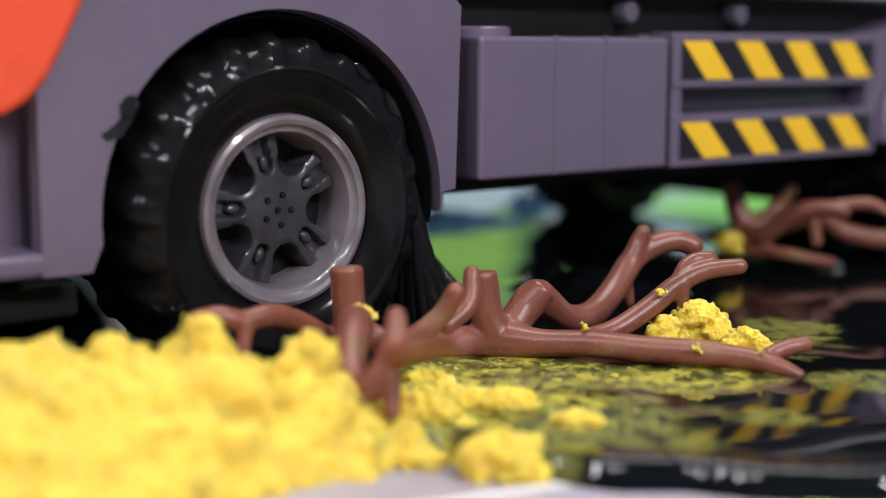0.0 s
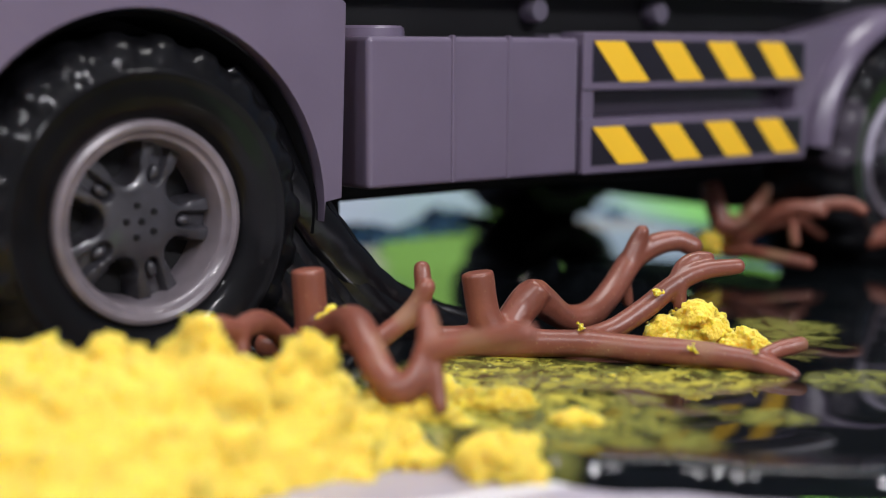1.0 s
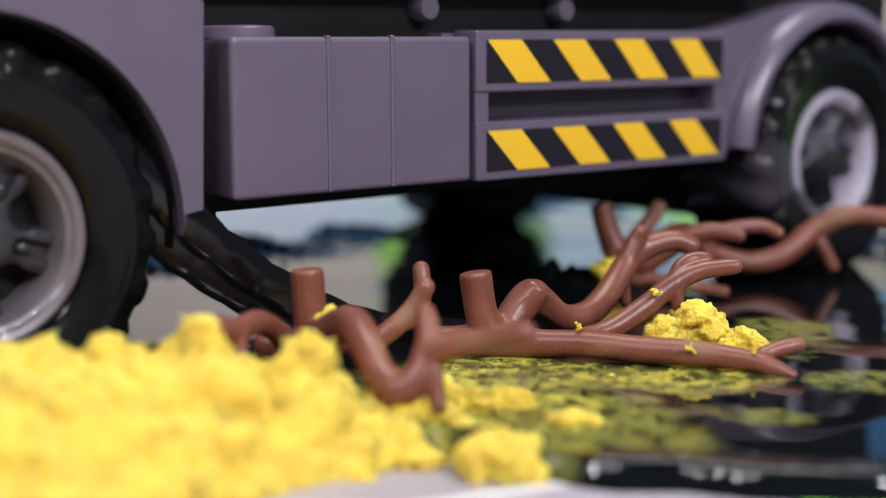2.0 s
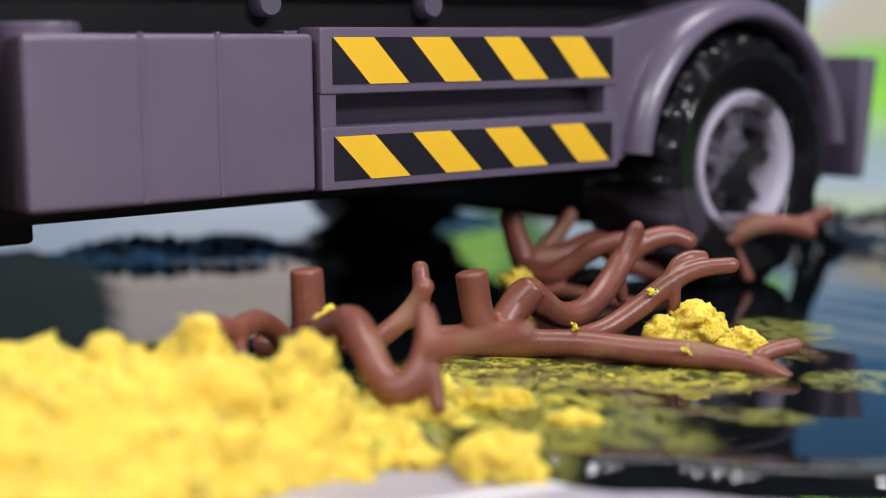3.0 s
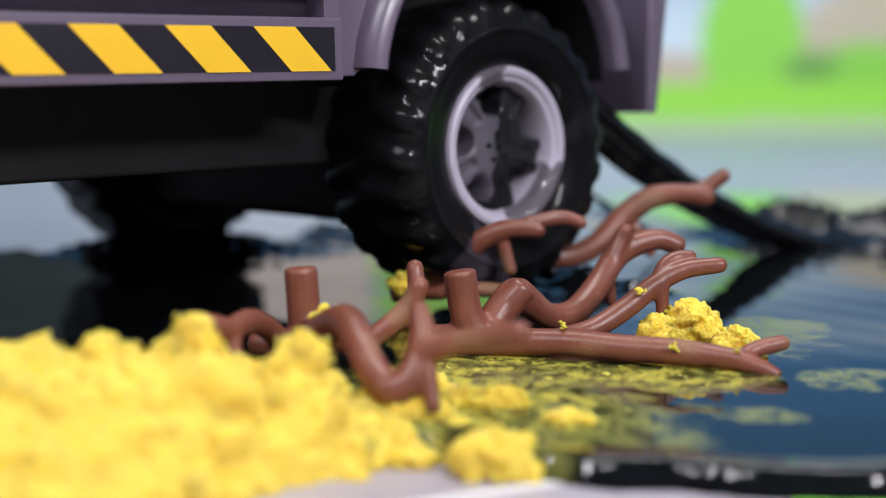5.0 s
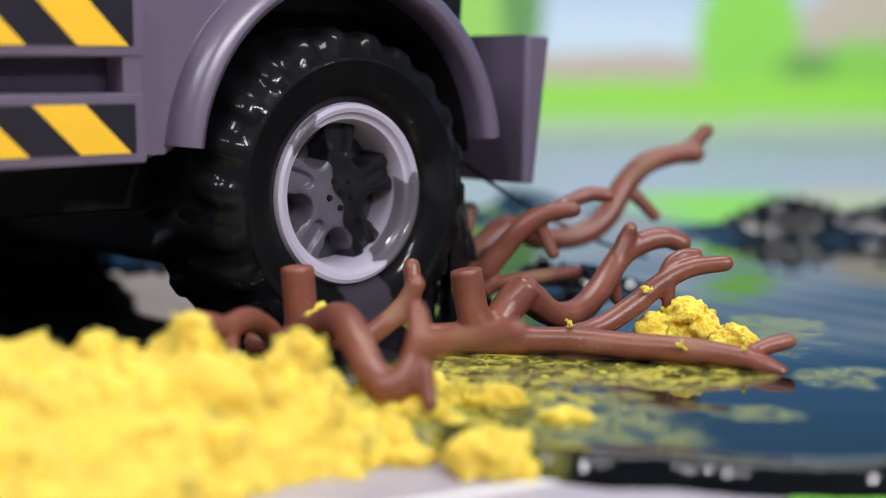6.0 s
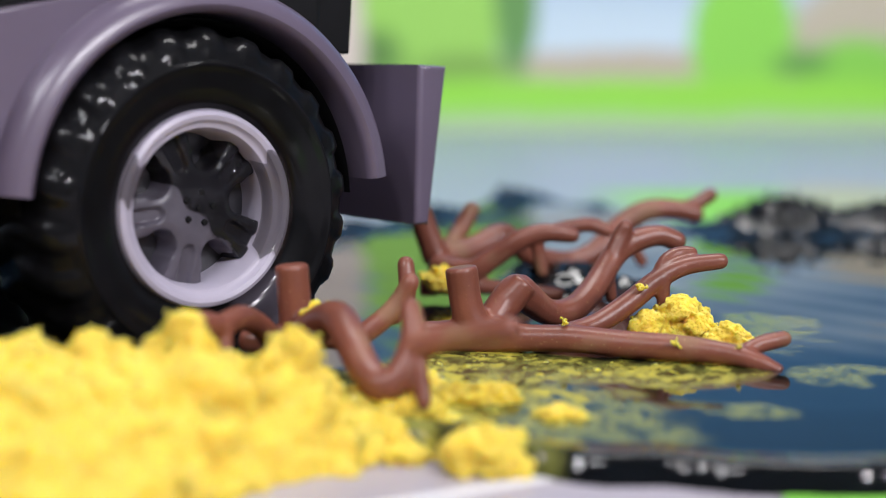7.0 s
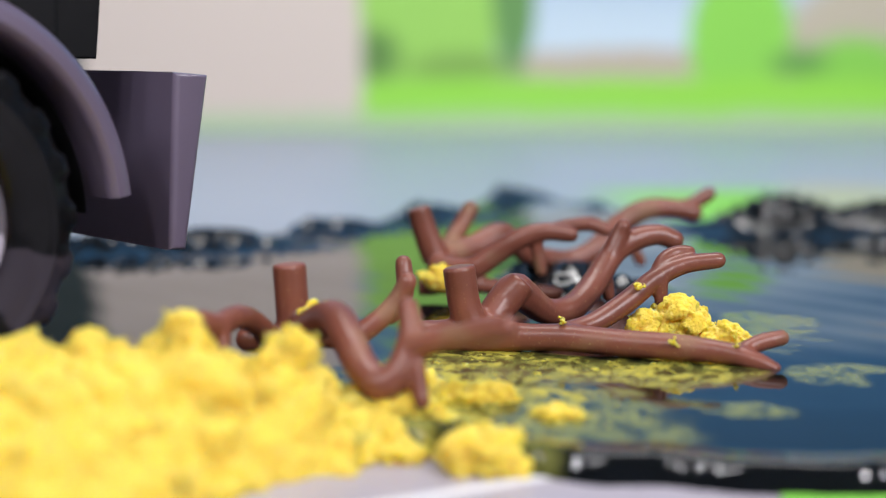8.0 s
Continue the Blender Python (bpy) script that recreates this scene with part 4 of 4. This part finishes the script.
def rolled(t):
    """Degrees that the wheels have turned by t."""
    total, prev = 0.0, TRUCK_ROWS[0]
    for r in TRUCK_ROWS[1:]:
        k = min(1.0, max(0.0, (t - prev[0]) / (r[0] - prev[0])))
        total += k * math.hypot(r[1] - prev[1], r[2] - prev[2])
        prev = r
    return -math.degrees(total / 29.9)


def front_turn(t):
    """Degrees that the front wheel has turned, seen from its outer side; it slips a little."""
    return float(np.interp(t, [0, 0.5, 1.0, 1.5], [104, 118, 141, 168])) - (rolled(t) - rolled(1.5) if t > 1.5 else 0.0)


def rear_turn(t):
    """The rear wheel slips: degrees that it has turned, seen from its outer side."""
    return float(np.interp(t, [0, 1.5, 2.8, 3.5, 4.5, 5.8, 6.3, 6.5, 7.0, 7.5, 8.0], [-140, -115, -85, -72, -52, -12, -8, 0, 15, 25, 44]))


def string(n, length, r, wide, hold, foot, sag, start, end):
    """Pieces strung from a point of the truck to a foot in the puddle."""
    me = slime_piece(length, r, wide)
    rows = [[] for _ in range(n)]
    steps_ = [i * 0.25 for i in range(33)]
    for t in steps_:
        a = truck_at(min(max(t, 0), 8)) @ Vector(hold)
        g = Vector(foot)
        gone = max(0.0, (t - end) / 0.4) if t > end else max(0.0, (start - t) / 0.4)
        gone = min(gone, 1.0)
        a = a.lerp(Vector((g.x + (a.x - g.x) * 0.8, g.y + (a.y - g.y) * 0.8, -0.006)), gone)
        for i in range(n):
            def at(u):
                p = a.lerp(g, u)
                p.z -= sag * (a - g).length * 4 * u * (1 - u) * (1 - gone)
                return p
            u = (i + 0.5) / n
            p, d = at(u), at(min(1, u + 0.05)) - at(max(0, u - 0.05))
            if gone >= 1:
                p.z = -0.008
            q = d.to_track_quat("X", "Z").to_matrix().to_4x4()
            rows[i].append((t, Matrix.Translation(p) @ q))
    obs = []
    for i in range(n):
        ob = tagged(new("slime_string", me), "glossy black string of slime stretched behind the truck", "slime string", "slime strings")
        obs.append((ob, rows[i]))
    return obs


STRINGS = []
# a torn web from the back of the front tyre down to the puddle
for deg, y, foot, r, wide, sag, end in ((48, 0.006, (0.004, 0.272, -0.001), 1.1, 3.6, 0.14, 2.0), (34, 0.007, (0.000, 0.269, -0.001), 1.1, 4.4, 0.13, 1.9), (20, 0.006, (-0.004, 0.266, -0.001), 1.0, 3.6, 0.11, 1.15),
                                        (6, 0.006, (-0.008, 0.264, -0.001), 1.0, 3.8, 0.10, 1.08), (-10, 0.005, (-0.013, 0.262, -0.001), 1.0, 3.8, 0.08, 1.05), (-28, 0.004, (-0.019, 0.258, -0.001), 1.2, 3.4, 0.06, 1.7),
                                        (-46, 0.004, (-0.026, 0.254, -0.001), 1.4, 2.6, 0.04, 1.5), (12, 0.018, (0.010, 0.283, -0.001), 1.0, 2.6, 0.10, 1.05), (27, 0.0065, (-0.002, 0.2675, -0.001), 1.0, 3.6, 0.12, 1.5),
                                        (13, 0.006, (-0.006, 0.265, -0.001), 1.0, 3.8, 0.105, 1.1), (-2, 0.0055, (-0.0105, 0.263, -0.001), 1.0, 3.8, 0.09, 1.05), (-19, 0.0045, (-0.016, 0.260, -0.001), 1.1, 3.6, 0.07, 1.1)):
    hold = ((FX + 30.3 * math.cos(radians(deg))) / 1000, y, (HZ + 30.3 * math.sin(radians(deg))) / 1000)
    STRINGS += string(9, 15.0, r, wide, hold, foot, sag, -1.0, end)
# strings behind the tail
for hold, foot, r, wide, sag in (((0.152, 0.012, 0.029), (0.112, 0.402, 0.0), 1.9, 1.5, 0.05), ((0.152, 0.013, 0.026), (0.107, 0.406, 0.0), 1.9, 1.4, 0.06), ((0.151, 0.016, 0.024), (0.119, 0.408, 0.0), 1.6, 1.3, 0.07),
                                 ((0.146, 0.034, 0.024), (0.070, 0.400, 0.0), 0.7, 1.0, 0.03)):
    STRINGS += string(8, 19.0, r, wide, hold, foot, sag, 2.4, 5.0)
# a short web from the back of the rear tyre to the branch behind it, and a thread from the mud flap
for deg, y, foot, r, wide, sag in ((24, 0.005, (0.012, 0.300, -0.001), 0.8, 3.0, 0.10), (10, 0.005, (0.009, 0.296, -0.001), 0.8, 3.4, 0.09), (-4, 0.004, (0.006, 0.292, -0.001), 0.8, 3.4, 0.08),
                                   (-18, 0.004, (0.003, 0.288, -0.001), 0.9, 3.2, 0.06), (-32, 0.004, (-0.001, 0.283, -0.001), 1.0, 2.8, 0.04)):
    hold = ((RX + 30.0 * math.cos(radians(deg))) / 1000, y, (HZ + 30.0 * math.sin(radians(deg))) / 1000)
    STRINGS += string(6, 8.0, r, wide, hold, foot, sag, 5.5, 6.5)
STRINGS += string(6, 14.0, 0.45, 1.0, (0.158, 0.012, 0.028), (0.050, 0.335, 0.006), 0.04, 5.9, 6.55)


def motions():
    walk(truck, [(r[0], pose(r[1] / 1000, r[2] / 1000, r[3] / 1000, r[4], r[5], r[6])) for r in TRUCK_ROWS])
    ts = [0, 0.5, 1.0, 1.5, 2.0, 2.5, 3.0, 3.5, 3.65, 4.0, 4.5, 4.9, 5.3, 5.8, 6.0, 6.3, 6.5, 7.0, 7.5, 8.0]
    walk(front_wheel, [(t, pose(FX / 1000, -0.0005, HZ / 1000, 0, -front_turn(t), 0)) for t in ts])
    walk(rear_wheel, [(t, pose(RX / 1000, -0.0005, HZ / 1000 + drop_at(t), 0, -rear_turn(t), 0)) for t in ts])
    walk(far_front, [(t, pose(FX / 1000, 0.1505, HZ / 1000, 0, rolled(t), 180)) for t in ts])
    walk(far_rear, [(t, pose(RX / 1000, 0.1505, HZ / 1000 + drop_at(t), 0, rolled(t), 180)) for t in ts])
    walk(chassis, [(t, pose(0, 0, drop_at(t))) for t in ts])
    # the left branch is swung round by the front wheel
    x, y, z = LEFT_AT
    walk(left_branch, [(t, pose(x + dx / 1000, y + dy / 1000, z, 0, 0, rz)) for t, dx, dy, rz in
                       ((0, -0.3, -0.5, -22), (0.2, -0.2, -0.3, -15), (0.4, 0, 0, -5.5), (0.6, 0.1, 0, -0.8), (0.9, 0.1, 0, 0), (8.0, 0, 0, 0))])
    # the front branch is nudged and its far limbs lift for a moment
    x, y, z = FRONT_AT
    z -= 0.0005
    walk(front_branch, [(t, pose(x + dx / 1000, y, z, rx, 0, rz)) for t, dx, rx, rz in
                        ((0, 0.5, 0, 0.8), (1.0, 0.1, 0, 0), (1.5, 0, 0, 0), (3.0, -0.7, 1.5, 0), (3.3, -0.9, 6, 0), (3.5, -0.9, 9, 0), (3.75, -1.0, 4, 0), (4.0, -0.9, 0, 0), (4.5, -2.1, 0, 0),
                         (4.7, -2.1, 0, 0), (5.8, -0.3, 0, 0), (6.5, 0, 0, 0), (8.0, 0, 0, 0))])
    # the back branch is dragged along, tipped up under the rear wheel, and let go
    walk(back_branch, [(t, pose(x / 1000, y / 1000, z / 1000, 0, ry, rz)) for t, x, y, z, ry, rz in
                       ((0, 74, 359, 5.4, 0, -31), (0.5, 74, 359, 5.4, 0, -31), (1.0, 69, 359, 5.4, 0, -31), (1.5, 53, 337, 4.8, 0, -18), (2.8, 21.2, 313, 2.8, 2.5, -14), (3.0, 17.3, 310, 3.0, 1.3, -13), (3.3, 10.8, 308, 3.4, 0.5, -15), (3.5, 1.7, 305, 3.8, 0, -18), (4.0, -2.2, 300, 4.8, 0, -18),
                        (4.5, -7.7, 297, 4.6, 0, -16), (4.7, -7.7, 296.5, 4.6, -1, -15), (5.8, 4.3, 295, 3.0, -16.3, 0), (6.0, 4.4, 295, 3.2, -15, 0), (6.3, 4.3, 297, 3.6, -10, 0),
                        (6.5, 2.6, 301, 3.7, -2.6, 0), (7.0, 2.4, 303, 3.5, 0, 0), (8.0, 2.6, 303, 3.5, 0, 0))])
    for ob, rows in STRINGS:
        walk(ob, rows)


motions()
